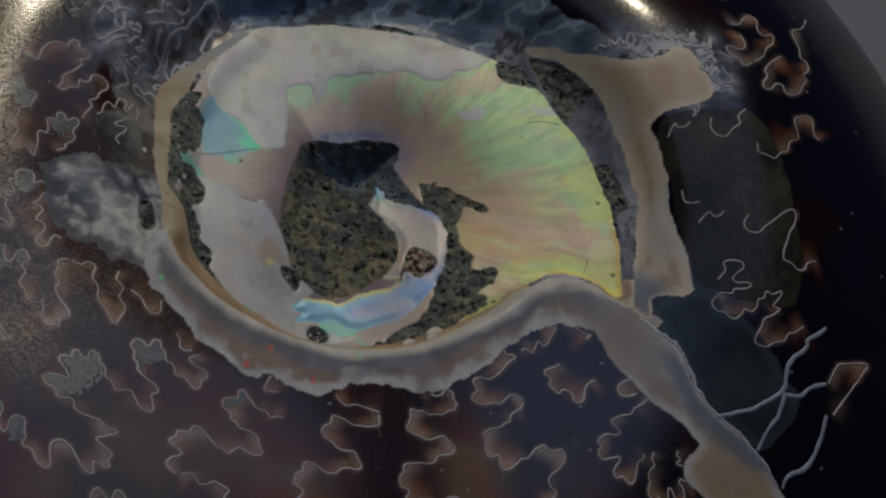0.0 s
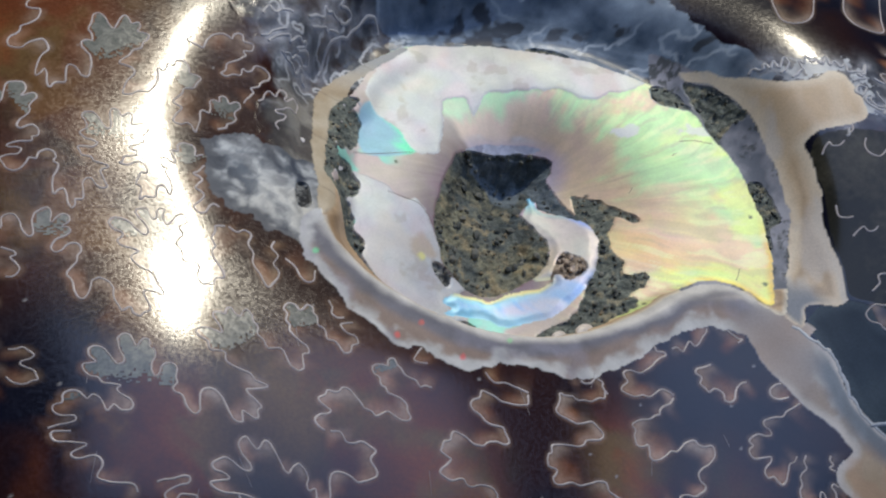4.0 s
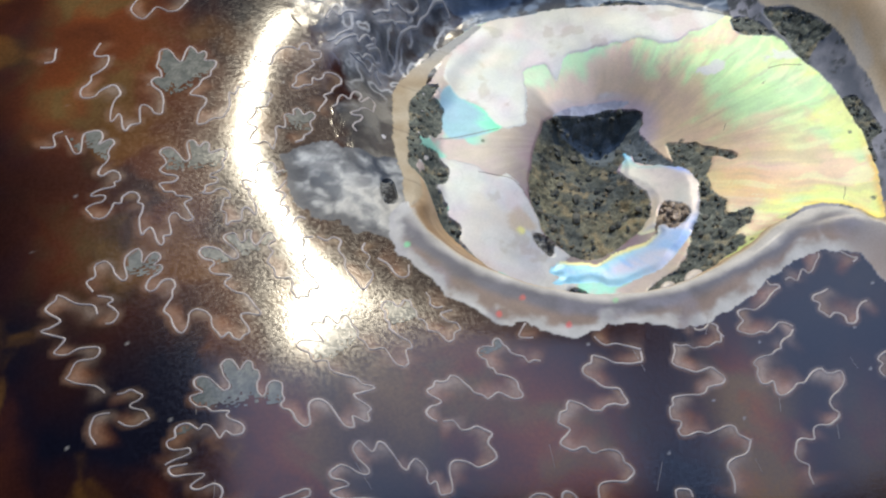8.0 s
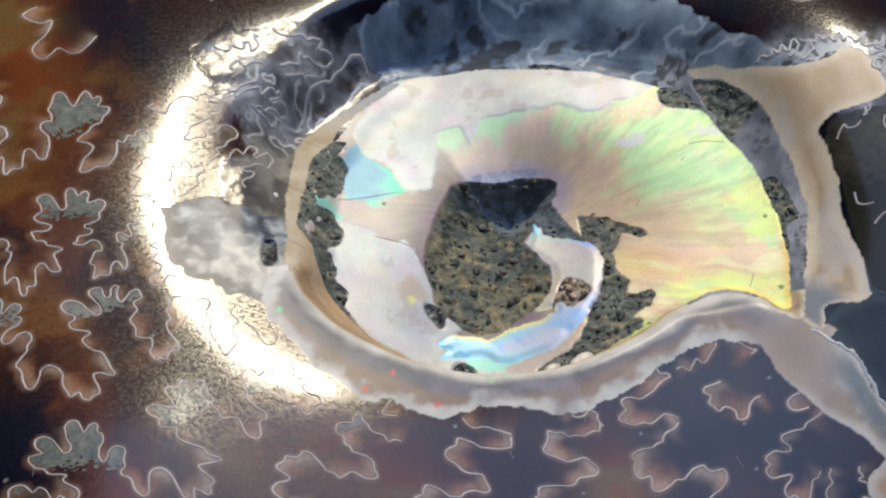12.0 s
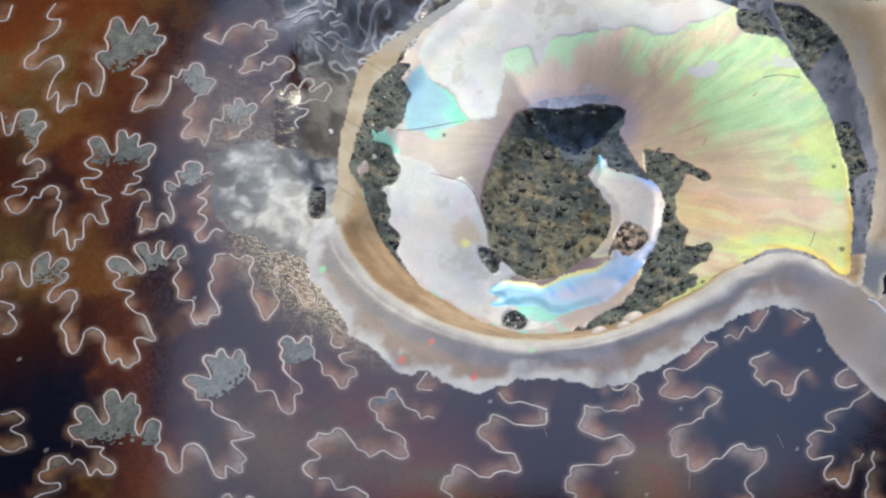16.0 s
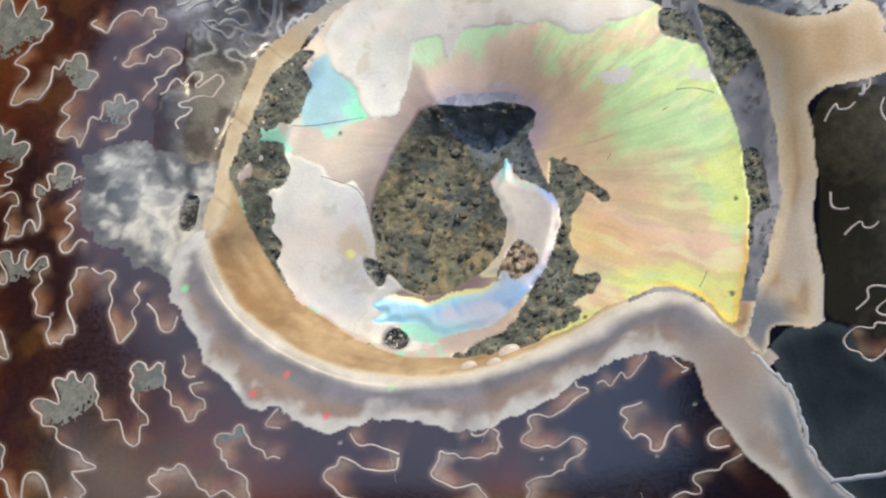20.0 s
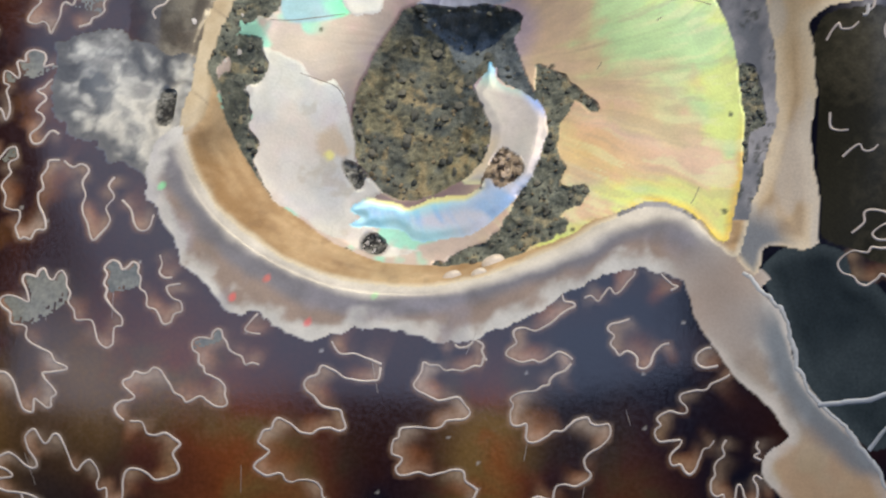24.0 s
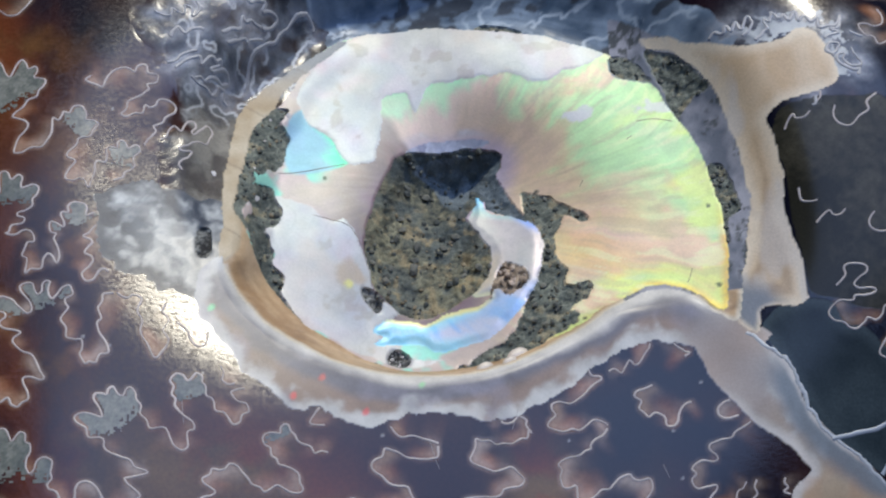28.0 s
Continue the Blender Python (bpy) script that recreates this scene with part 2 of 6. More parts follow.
RSTRIP = [0.507, 0.382, 0.642, 0.322, 0.661, 0.221, 0.604, 0.101, 0.609, -0.094, 0.634, -0.205, 0.748, -0.232, 0.733, -0.290, 0.625, -0.339, 0.663, -0.417,
    0.516, -0.490, 0.355, -0.559, 0.220, -0.581, 0.097, -0.577, 0.329, -0.466, 0.471, -0.306, 0.523, -0.114, 0.538, 0.079, 0.498, 0.240]
LSTRIP = [-0.794, 0.856, -0.723, 0.771, -0.729, 0.698, -0.749, 0.620, -0.779, 0.547, -0.821, 0.557, -0.891, 0.503, -0.917, 0.541, -0.883, 0.656, -0.843, 0.785]
LSTRIP_LOW = [-0.936, 0.391, -0.883, 0.416, -0.813, 0.442, -0.794, 0.388, -0.773, 0.315, -0.773, 0.268, -0.818, 0.222, -0.869, 0.214, -0.881, 0.170, -0.837, 0.133,
    -0.825, 0.069, -0.817, -0.004, -0.784, -0.056, -0.797, -0.116, -0.825, -0.164, -0.862, -0.125, -0.899, -0.022, -0.924, 0.050, -0.950, 0.110,
    -0.946, 0.188, -0.918, 0.254]
LSTRIP_TAIL = [-0.852, -0.130, -0.815, -0.147, -0.765, -0.236, -0.684, -0.332, -0.599, -0.403, -0.476, -0.491, -0.301, -0.553, -0.328, -0.566, -0.452, -0.544,
    -0.560, -0.493, -0.689, -0.400, -0.772, -0.301, -0.838, -0.197]
OVAL = [-0.273, -0.502, -0.245, -0.466, -0.181, -0.456, -0.144, -0.488, -0.177, -0.526, -0.239, -0.533]
SPOT = [-0.381, -0.112, -0.310, -0.114, -0.260, -0.177, -0.296, -0.245, -0.355, -0.219]
BROWN = [0.334, -0.049, 0.373, -0.006, 0.445, -0.056, 0.457, -0.129, 0.424, -0.172, 0.358, -0.195, 0.302, -0.167, 0.276, -0.196, 0.285, -0.134]
RDARK = [1.379, 0.341, 1.429, 0.367, 1.483, 0.314, 1.503, 0.195, 1.499, 0.107, 1.454, 0.050, 1.447, -0.064, 1.410, -0.067, 1.384, 0.053, 1.396, 0.173]
TRI = [1.177, 1.129, 1.238, 1.097, 1.331, 1.009, 1.387, 0.918, 1.431, 0.821, 1.376, 0.787, 1.324, 0.724, 1.299, 0.691, 1.252, 0.811, 1.203, 0.975]
BLACKR = [1.530, -0.571, 1.566, -0.510, 1.654, -0.464, 1.792, -0.456, 1.874, -0.493, 1.925, -0.589, 2.024, -0.610, 2.119, -0.725, 2.217, -0.838, 2.265, -0.955,
    2.352, -1.029, 2.270, -1.186, 2.085, -1.312, 1.952, -1.231, 1.821, -1.143, 1.733, -1.032, 1.693, -0.914, 1.639, -0.801, 1.587, -0.688]
STEM = [1.201, -0.588, 1.234, -0.715, 1.270, -0.813, 1.351, -0.920, 1.448, -1.033, 1.566, -1.133, 1.650, -1.209, 1.700, -1.272, 1.664, -1.319, 1.605, -1.369,
    1.594, -1.436, 1.629, -1.493, 1.712, -1.582, 2.124, -2.092, 2.624, -2.069, 2.169, -1.502, 2.049, -1.342, 1.952, -1.231, 1.824, -1.133, 1.733,
    -1.032, 1.692, -0.929, 1.660, -0.810, 1.599, -0.719, 1.522, -0.639, 1.451, -0.572, 1.385, -0.462]
HOLE = [-1.209, 0.071, -1.165, 0.106, -1.132, 0.045, -1.146, -0.066, -1.186, -0.085, -1.214, -0.024]
STICK = [0.534, 0.375, 0.642, 0.329, 0.716, 0.257, 0.787, 0.195, 0.772, 0.160, 0.688, 0.215, 0.614, 0.271, 0.547, 0.313]
TBLOB = [0.311, 1.411, 0.484, 1.380, 0.564, 1.330, 0.429, 1.244, 0.347, 1.269]
RBLOB = [0.993, 1.111, 1.043, 1.135, 1.105, 1.102, 1.153, 1.049, 1.172, 1.000, 1.206, 0.943, 1.164, 0.931, 1.089, 0.970, 1.029, 0.988, 0.995, 1.041]
PALE_TOP = [-0.648, 0.997, -0.511, 1.291, -0.191, 1.474, 0.257, 1.441, 0.577, 1.346, 0.887, 1.235, 0.997, 1.162, 0.758, 1.067, 0.587, 1.012, 0.430, 1.080, 0.218,
    1.063, 0.048, 1.045, -0.012, 0.890, -0.090, 1.019, -0.210, 0.988, -0.239, 0.804, -0.251, 0.631, -0.394, 0.590, -0.497, 0.755]
PALE_LEFT = [-0.814, 0.405, -0.651, 0.346, -0.517, 0.258, -0.425, 0.236, -0.342, 0.046, -0.292, -0.152, -0.169, -0.225, -0.296, -0.358, -0.133, -0.480, 0.024,
    -0.525, -0.269, -0.527, -0.509, -0.424, -0.731, -0.272, -0.836, -0.068, -0.797, 0.060, -0.879, 0.184, -0.785, 0.254]
TEAL = [-0.700, 0.852, -0.608, 0.945, -0.518, 0.789, -0.413, 0.616, -0.706, 0.560]
HOLLOW = [-0.062, 0.621, 0.110, 0.685, 0.402, 0.665, 0.385, 0.548, 0.498, 0.240, 0.427, 0.289, 0.324, 0.372, 0.271, 0.510, 0.182, 0.395, 0.110, 0.456, 0.053,
    0.544]
GLEAM = [-0.092, 0.698, -0.049, 0.723, 0.081, 0.752, 0.225, 0.757, 0.353, 0.725, 0.225, 0.709, 0.052, 0.696]
TANSTRIP = [-1.120, -0.102, -1.106, 0.154, -1.087, 0.431, -1.045, 0.680, -0.979, 0.942, -0.821, 1.119, -0.599, 1.287, -0.399, 1.415, -0.353, 1.364, -0.524, 1.217,
    -0.698, 1.046, -0.756, 0.918, -0.863, 0.805, -0.912, 0.617, -0.955, 0.428, -0.996, 0.224, -1.012, -0.040]
ARMFRILL = [1.423, 1.110, 1.516, 1.115, 1.639, 1.116, 1.786, 1.142, 1.925, 1.103, 2.031, 1.068, 2.106, 1.036, 2.111, 0.927, 2.131, 0.791, 2.093, 0.705, 2.020,
    0.717, 1.997, 0.838, 1.946, 0.960, 1.826, 1.013, 1.650, 0.955, 1.495, 0.994]
OLIVE = [1.725, 0.236, 1.701, 0.489, 1.787, 0.583, 2.047, 0.594, 2.309, 0.526, 2.437, -0.006, 2.364, -0.526, 1.854, -0.459, 1.767, -0.304]
# amber depths: place, size, strength
AMBER = [(0.40, -1.47, 0.22, 0.90), (-0.70, -1.58, 0.30, 0.70), (-1.01, -1.30, 0.25, 0.50), (-1.35, -1.31, 0.25, 0.50), (-2.55, 1.65, 0.30, 0.90), (-2.74, 0.88, 0.30, 0.80), (-2.32, 1.12, 0.30, 0.50), (-2.72, -0.21, 0.30, 0.40), (-0.40, -1.72, 0.20, 0.50), (1.01, -1.68, 0.25, 0.30), (-1.86, -1.55, 0.30, 0.50), (0.41, -1.79, 0.15, 1.00), (0.41, -1.85, 0.16, 1.00)]

# Control points of the suture lines, from the umbilicus outwards; the code rounds and crenulates them.
SUTURES = []
SUTURES += [[-2.776, 1.249, -2.788, 1.178, -2.806, 1.151, -2.840, 1.155]]
SUTURES += [[-2.537, 1.223, -2.556, 1.196, -2.577, 1.163, -2.575, 1.134, -2.544, 1.121, -2.509, 1.114, -2.509, 1.072, -2.529, 1.031, -2.571, 0.999, -2.605, 0.981,
    -2.611, 0.947, -2.629, 0.920, -2.657, 0.902, -2.672, 0.871, -2.669, 0.833, -2.644, 0.817, -2.604, 0.817, -2.572, 0.853, -2.532, 0.875, -2.498,
    0.883, -2.475, 0.851, -2.470, 0.805, -2.496, 0.772, -2.516, 0.722, -2.529, 0.672, -2.533, 0.611, -2.509, 0.630, -2.491, 0.663, -2.477, 0.629,
    -2.479, 0.575, -2.464, 0.532, -2.436, 0.566, -2.388, 0.571, -2.383, 0.624, -2.375, 0.689, -2.353, 0.700, -2.323, 0.672, -2.308, 0.629, -2.280,
    0.617, -2.264, 0.636, -2.259, 0.667, -2.252, 0.720, -2.257, 0.771, -2.277, 0.805, -2.298, 0.841, -2.300, 0.876]]
SUTURES += [[-2.300, 0.876, -2.272, 0.891, -2.244, 0.889, -2.246, 0.937, -2.262, 0.976, -2.243, 1.033, -2.236, 1.081, -2.208, 1.096, -2.178, 1.073, -2.158, 1.021,
    -2.133, 0.986, -2.112, 1.026, -2.098, 1.063, -2.074, 1.088, -2.049, 1.060, -2.037, 1.029, -2.002, 1.041, -1.995, 1.007, -2.011, 0.973, -1.982,
    0.966, -1.952, 0.950, -1.962, 0.915, -1.984, 0.889, -1.995, 0.852, -2.034, 0.833, -2.060, 0.791, -2.094, 0.761, -2.110, 0.735, -2.080, 0.721,
    -2.045, 0.706, -2.033, 0.679, -2.048, 0.640, -2.075, 0.607, -2.090, 0.561, -2.096, 0.515, -2.059, 0.514, -2.032, 0.534, -2.004, 0.546, -1.964,
    0.542, -1.938, 0.577, -1.916, 0.627, -1.913, 0.683, -1.909, 0.716, -1.880, 0.701, -1.864, 0.732, -1.859, 0.754]]
SUTURES += [[-1.859, 0.754, -1.828, 0.747, -1.814, 0.777, -1.791, 0.787, -1.763, 0.778, -1.745, 0.738, -1.743, 0.704, -1.709, 0.697, -1.686, 0.680, -1.708, 0.644,
    -1.729, 0.605, -1.779, 0.591, -1.789, 0.558, -1.838, 0.492, -1.797, 0.458, -1.824, 0.410, -1.842, 0.358, -1.804, 0.342, -1.772, 0.357, -1.748,
    0.341, -1.731, 0.304, -1.705, 0.375, -1.701, 0.434, -1.685, 0.460, -1.651, 0.451, -1.641, 0.493, -1.642, 0.532, -1.620, 0.545, -1.591, 0.537,
    -1.587, 0.572, -1.565, 0.585, -1.547, 0.565, -1.536, 0.540, -1.508, 0.556, -1.485, 0.554, -1.479, 0.523, -1.507, 0.489, -1.512, 0.463, -1.505,
    0.437, -1.527, 0.410, -1.555, 0.396, -1.565, 0.369, -1.609, 0.349]]
SUTURES += [[-1.723, 0.970, -1.751, 0.944, -1.698, 0.916, -1.663, 0.902, -1.642, 0.955, -1.608, 1.001, -1.557, 1.020, -1.528, 1.013, -1.505, 0.997, -1.493, 1.025,
    -1.465, 1.043, -1.442, 1.033, -1.436, 0.993, -1.407, 0.988, -1.384, 0.974, -1.395, 0.935, -1.440, 0.921, -1.429, 0.895, -1.451, 0.875, -1.474,
    0.855, -1.496, 0.842, -1.536, 0.815, -1.546, 0.773, -1.571, 0.743, -1.545, 0.728, -1.506, 0.750, -1.466, 0.751, -1.450, 0.797, -1.427, 0.785,
    -1.399, 0.799, -1.382, 0.832, -1.348, 0.836, -1.314, 0.822, -1.297, 0.800, -1.303, 0.767, -1.331, 0.749, -1.353, 0.726, -1.369, 0.699, -1.409,
    0.676, -1.397, 0.651, -1.414, 0.624, -1.441, 0.590, -1.457, 0.560]]
SUTURES += [[-1.379, 0.596, -1.351, 0.615, -1.335, 0.657, -1.307, 0.687, -1.273, 0.658, -1.257, 0.693, -1.240, 0.725, -1.207, 0.740, -1.195, 0.704, -1.217, 0.669,
    -1.206, 0.652, -1.162, 0.718, -1.135, 0.752, -1.112, 0.729, -1.129, 0.667, -1.145, 0.622, -1.183, 0.613, -1.216, 0.592, -1.239, 0.574, -1.283,
    0.555, -1.266, 0.537, -1.222, 0.540, -1.238, 0.504, -1.266, 0.485, -1.288, 0.455, -1.271, 0.426]]
SUTURES += [[-2.768, 0.563, -2.750, 0.497, -2.733, 0.429, -2.705, 0.429, -2.693, 0.488, -2.681, 0.547, -2.647, 0.561, -2.595, 0.555, -2.585, 0.506, -2.610, 0.461,
    -2.583, 0.473, -2.544, 0.484, -2.530, 0.457, -2.551, 0.425, -2.566, 0.394, -2.564, 0.361, -2.584, 0.324, -2.610, 0.299, -2.624, 0.262, -2.606,
    0.241, -2.567, 0.263, -2.539, 0.262, -2.520, 0.234, -2.523, 0.196, -2.551, 0.187, -2.550, 0.162, -2.594, 0.158, -2.639, 0.148, -2.671, 0.131,
    -2.659, 0.118, -2.620, 0.115, -2.602, 0.102, -2.622, 0.072, -2.661, 0.068, -2.705, 0.046, -2.685, 0.007, -2.672, -0.018, -2.637, -0.031, -2.605,
    -0.016, -2.579, 0.020, -2.565, 0.050, -2.531, 0.048, -2.517, 0.085, -2.479, 0.108, -2.445, 0.094, -2.434, 0.063]]
SUTURES += [[-2.434, 0.063, -2.446, 0.036, -2.423, 0.019, -2.427, -0.018, -2.446, -0.062, -2.449, -0.110, -2.445, -0.172, -2.424, -0.148, -2.397, -0.136, -2.383,
    -0.176, -2.376, -0.223, -2.358, -0.251, -2.342, -0.230, -2.338, -0.196, -2.305, -0.191, -2.303, -0.148, -2.306, -0.091, -2.285, -0.062, -2.258,
    -0.067, -2.240, -0.099, -2.211, -0.118, -2.184, -0.107, -2.203, -0.057, -2.216, -0.009, -2.180, 0.017, -2.203, 0.036, -2.248, 0.050, -2.266,
    0.076, -2.305, 0.083, -2.317, 0.106, -2.330, 0.134, -2.303, 0.140, -2.258, 0.138, -2.232, 0.163, -2.249, 0.182, -2.295, 0.196, -2.318, 0.227,
    -2.303, 0.248, -2.282, 0.272, -2.290, 0.311, -2.308, 0.343, -2.288, 0.369, -2.248, 0.366, -2.218, 0.328, -2.187, 0.269, -2.165, 0.275]]
SUTURES += [[-2.165, 0.275, -2.162, 0.314, -2.165, 0.373, -2.154, 0.403, -2.126, 0.396, -2.108, 0.358, -2.086, 0.370, -2.069, 0.381, -2.052, 0.364, -2.056, 0.325,
    -2.055, 0.305, -2.021, 0.315, -1.994, 0.323, -1.970, 0.301, -1.980, 0.263, -2.001, 0.239, -2.000, 0.201, -2.032, 0.177, -2.065, 0.165, -2.069,
    0.145, -2.036, 0.132, -2.040, 0.107, -2.073, 0.096, -2.100, 0.090, -2.110, 0.059, -2.126, 0.050, -2.081, 0.039, -2.044, 0.063, -2.010, 0.061,
    -1.990, 0.036, -1.990, -0.003, -2.018, -0.006, -2.033, -0.043, -2.045, -0.080, -2.020, -0.100, -2.027, -0.174, -2.000, -0.152, -1.951, -0.152,
    -1.942, -0.099, -1.922, -0.072, -1.899, -0.086, -1.875, -0.130, -1.866, -0.087, -1.873, -0.037, -1.892, 0.008, -1.882, 0.039]]
SUTURES += [[-1.882, 0.039, -1.910, 0.053, -1.915, 0.103, -1.890, 0.102, -1.850, 0.075, -1.845, 0.100, -1.864, 0.146, -1.853, 0.159, -1.826, 0.158, -1.827, 0.194,
    -1.800, 0.216, -1.750, 0.207, -1.737, 0.180, -1.742, 0.142, -1.698, 0.155, -1.665, 0.161, -1.637, 0.161]]
SUTURES += [[-1.696, 0.084, -1.727, 0.040, -1.754, 0.022, -1.720, 0.002, -1.709, -0.017, -1.730, -0.042, -1.745, -0.073, -1.717, -0.092, -1.705, -0.118, -1.726,
    -0.154, -1.758, -0.191, -1.740, -0.228, -1.702, -0.223, -1.676, -0.175, -1.655, -0.163, -1.627, -0.176]]
SUTURES += [[-2.717, -0.397, -2.688, -0.375, -2.689, -0.321, -2.663, -0.299, -2.630, -0.301, -2.605, -0.339, -2.591, -0.387, -2.560, -0.431, -2.539, -0.414,
    -2.546, -0.348, -2.535, -0.296, -2.504, -0.268, -2.473, -0.255, -2.454, -0.286, -2.462, -0.334, -2.451, -0.341, -2.426, -0.306, -2.399, -0.289,
    -2.371, -0.308, -2.374, -0.338, -2.405, -0.367, -2.371, -0.371, -2.365, -0.394, -2.391, -0.422, -2.422, -0.439, -2.442, -0.463, -2.457, -0.497,
    -2.439, -0.522, -2.407, -0.512, -2.382, -0.477, -2.349, -0.462, -2.322, -0.474, -2.314, -0.510, -2.334, -0.545, -2.337, -0.581, -2.372, -0.627,
    -2.381, -0.656, -2.356, -0.693, -2.346, -0.755, -2.317, -0.797, -2.291, -0.781, -2.273, -0.727, -2.265, -0.692, -2.228, -0.670, -2.189, -0.690,
    -2.165, -0.728]]
SUTURES += [[-2.165, -0.728, -2.165, -0.786, -2.143, -0.834, -2.126, -0.861, -2.089, -0.838, -2.071, -0.874, -2.044, -0.888, -2.024, -0.866, -1.998, -0.852,
    -2.000, -0.817, -2.019, -0.769, -2.020, -0.739, -1.988, -0.736, -1.945, -0.754, -1.929, -0.742, -1.947, -0.700, -1.966, -0.651, -1.989, -0.614,
    -2.033, -0.596, -2.068, -0.557, -2.075, -0.526, -2.044, -0.497, -2.071, -0.480, -2.122, -0.464, -2.139, -0.435, -2.114, -0.409, -2.120, -0.385,
    -2.159, -0.367, -2.178, -0.329, -2.158, -0.298, -2.120, -0.299, -2.080, -0.319, -2.050, -0.359, -2.016, -0.390, -1.990, -0.378, -2.004, -0.328,
    -2.039, -0.278, -2.051, -0.248, -2.029, -0.231, -1.992, -0.231, -1.979, -0.268, -1.967, -0.293, -1.946, -0.275, -1.942, -0.239, -1.926, -0.221,
    -1.904, -0.228]]
SUTURES += [[-1.904, -0.228, -1.914, -0.264, -1.912, -0.301, -1.895, -0.320, -1.874, -0.297, -1.848, -0.261, -1.816, -0.250, -1.804, -0.275, -1.802, -0.302,
    -1.835, -0.323, -1.833, -0.350, -1.822, -0.372, -1.847, -0.414, -1.852, -0.438, -1.828, -0.482, -1.826, -0.530, -1.788, -0.544, -1.755, -0.551,
    -1.754, -0.599, -1.763, -0.623, -1.740, -0.677, -1.719, -0.668, -1.687, -0.673, -1.672, -0.633, -1.630, -0.621, -1.642, -0.567, -1.670, -0.518,
    -1.683, -0.463, -1.662, -0.435, -1.680, -0.384, -1.670, -0.360, -1.660, -0.336, -1.656, -0.305, -1.623, -0.300, -1.607, -0.300]]
SUTURES += [[-1.588, -0.300, -1.545, -0.327, -1.511, -0.309, -1.474, -0.333, -1.494, -0.388, -1.474, -0.451, -1.479, -0.519, -1.445, -0.591, -1.416, -0.655,
    -1.381, -0.626, -1.348, -0.562, -1.373, -0.504, -1.345, -0.450, -1.375, -0.400, -1.356, -0.357]]
SUTURES += [[-1.307, -0.459, -1.263, -0.502, -1.241, -0.561, -1.212, -0.596, -1.176, -0.583, -1.158, -0.517]]
SUTURES += [[-2.688, -0.497, -2.659, -0.508, -2.625, -0.523, -2.618, -0.542, -2.644, -0.557, -2.620, -0.588, -2.601, -0.619, -2.610, -0.648, -2.636, -0.670,
    -2.664, -0.668]]
SUTURES += [[-2.644, -1.077, -2.611, -1.077, -2.579, -1.071, -2.550, -1.091, -2.527, -1.114, -2.548, -1.134, -2.584, -1.144, -2.588, -1.160, -2.561, -1.178,
    -2.527, -1.197, -2.515, -1.220, -2.508, -1.242, -2.535, -1.251, -2.556, -1.263, -2.587, -1.265, -2.621, -1.250, -2.650, -1.225]]
SUTURES += [[-2.458, -1.491, -2.418, -1.479, -2.374, -1.470, -2.338, -1.457, -2.344, -1.435, -2.381, -1.433, -2.418, -1.427, -2.440, -1.404, -2.436, -1.377,
    -2.400, -1.363, -2.397, -1.326, -2.371, -1.306, -2.333, -1.309, -2.306, -1.332, -2.290, -1.348, -2.264, -1.328, -2.232, -1.346, -2.215, -1.384,
    -2.198, -1.409, -2.168, -1.381, -2.140, -1.405, -2.099, -1.406, -2.084, -1.380, -2.096, -1.352, -2.122, -1.335, -2.149, -1.318, -2.156, -1.296,
    -2.141, -1.280, -2.172, -1.273, -2.220, -1.266, -2.243, -1.237, -2.280, -1.230, -2.308, -1.197, -2.310, -1.167, -2.278, -1.160, -2.252, -1.155,
    -2.280, -1.121, -2.283, -1.085, -2.252, -1.070, -2.214, -1.084, -2.185, -1.124, -2.156, -1.165, -2.130, -1.161, -2.126, -1.134, -2.145, -1.081,
    -2.154, -1.024]]
SUTURES += [[-2.154, -1.024, -2.129, -0.997, -2.096, -1.000, -2.078, -1.040, -2.067, -1.063, -2.047, -1.035, -2.027, -1.019, -2.005, -1.031, -2.003, -1.071,
    -1.982, -1.083, -1.980, -1.122, -1.999, -1.155, -1.998, -1.194, -1.980, -1.228, -1.961, -1.206, -1.952, -1.173, -1.920, -1.153, -1.884, -1.170,
    -1.882, -1.204, -1.887, -1.230, -1.881, -1.257, -1.901, -1.284, -1.894, -1.306, -1.868, -1.317, -1.852, -1.339, -1.840, -1.378, -1.804, -1.415,
    -1.778, -1.394, -1.779, -1.342, -1.771, -1.298, -1.745, -1.278, -1.709, -1.283, -1.677, -1.315, -1.656, -1.363, -1.639, -1.401, -1.618, -1.434,
    -1.582, -1.443, -1.578, -1.417, -1.578, -1.381, -1.557, -1.396, -1.521, -1.417, -1.500, -1.408, -1.506, -1.375, -1.486, -1.353, -1.512, -1.321,
    -1.544, -1.294]]
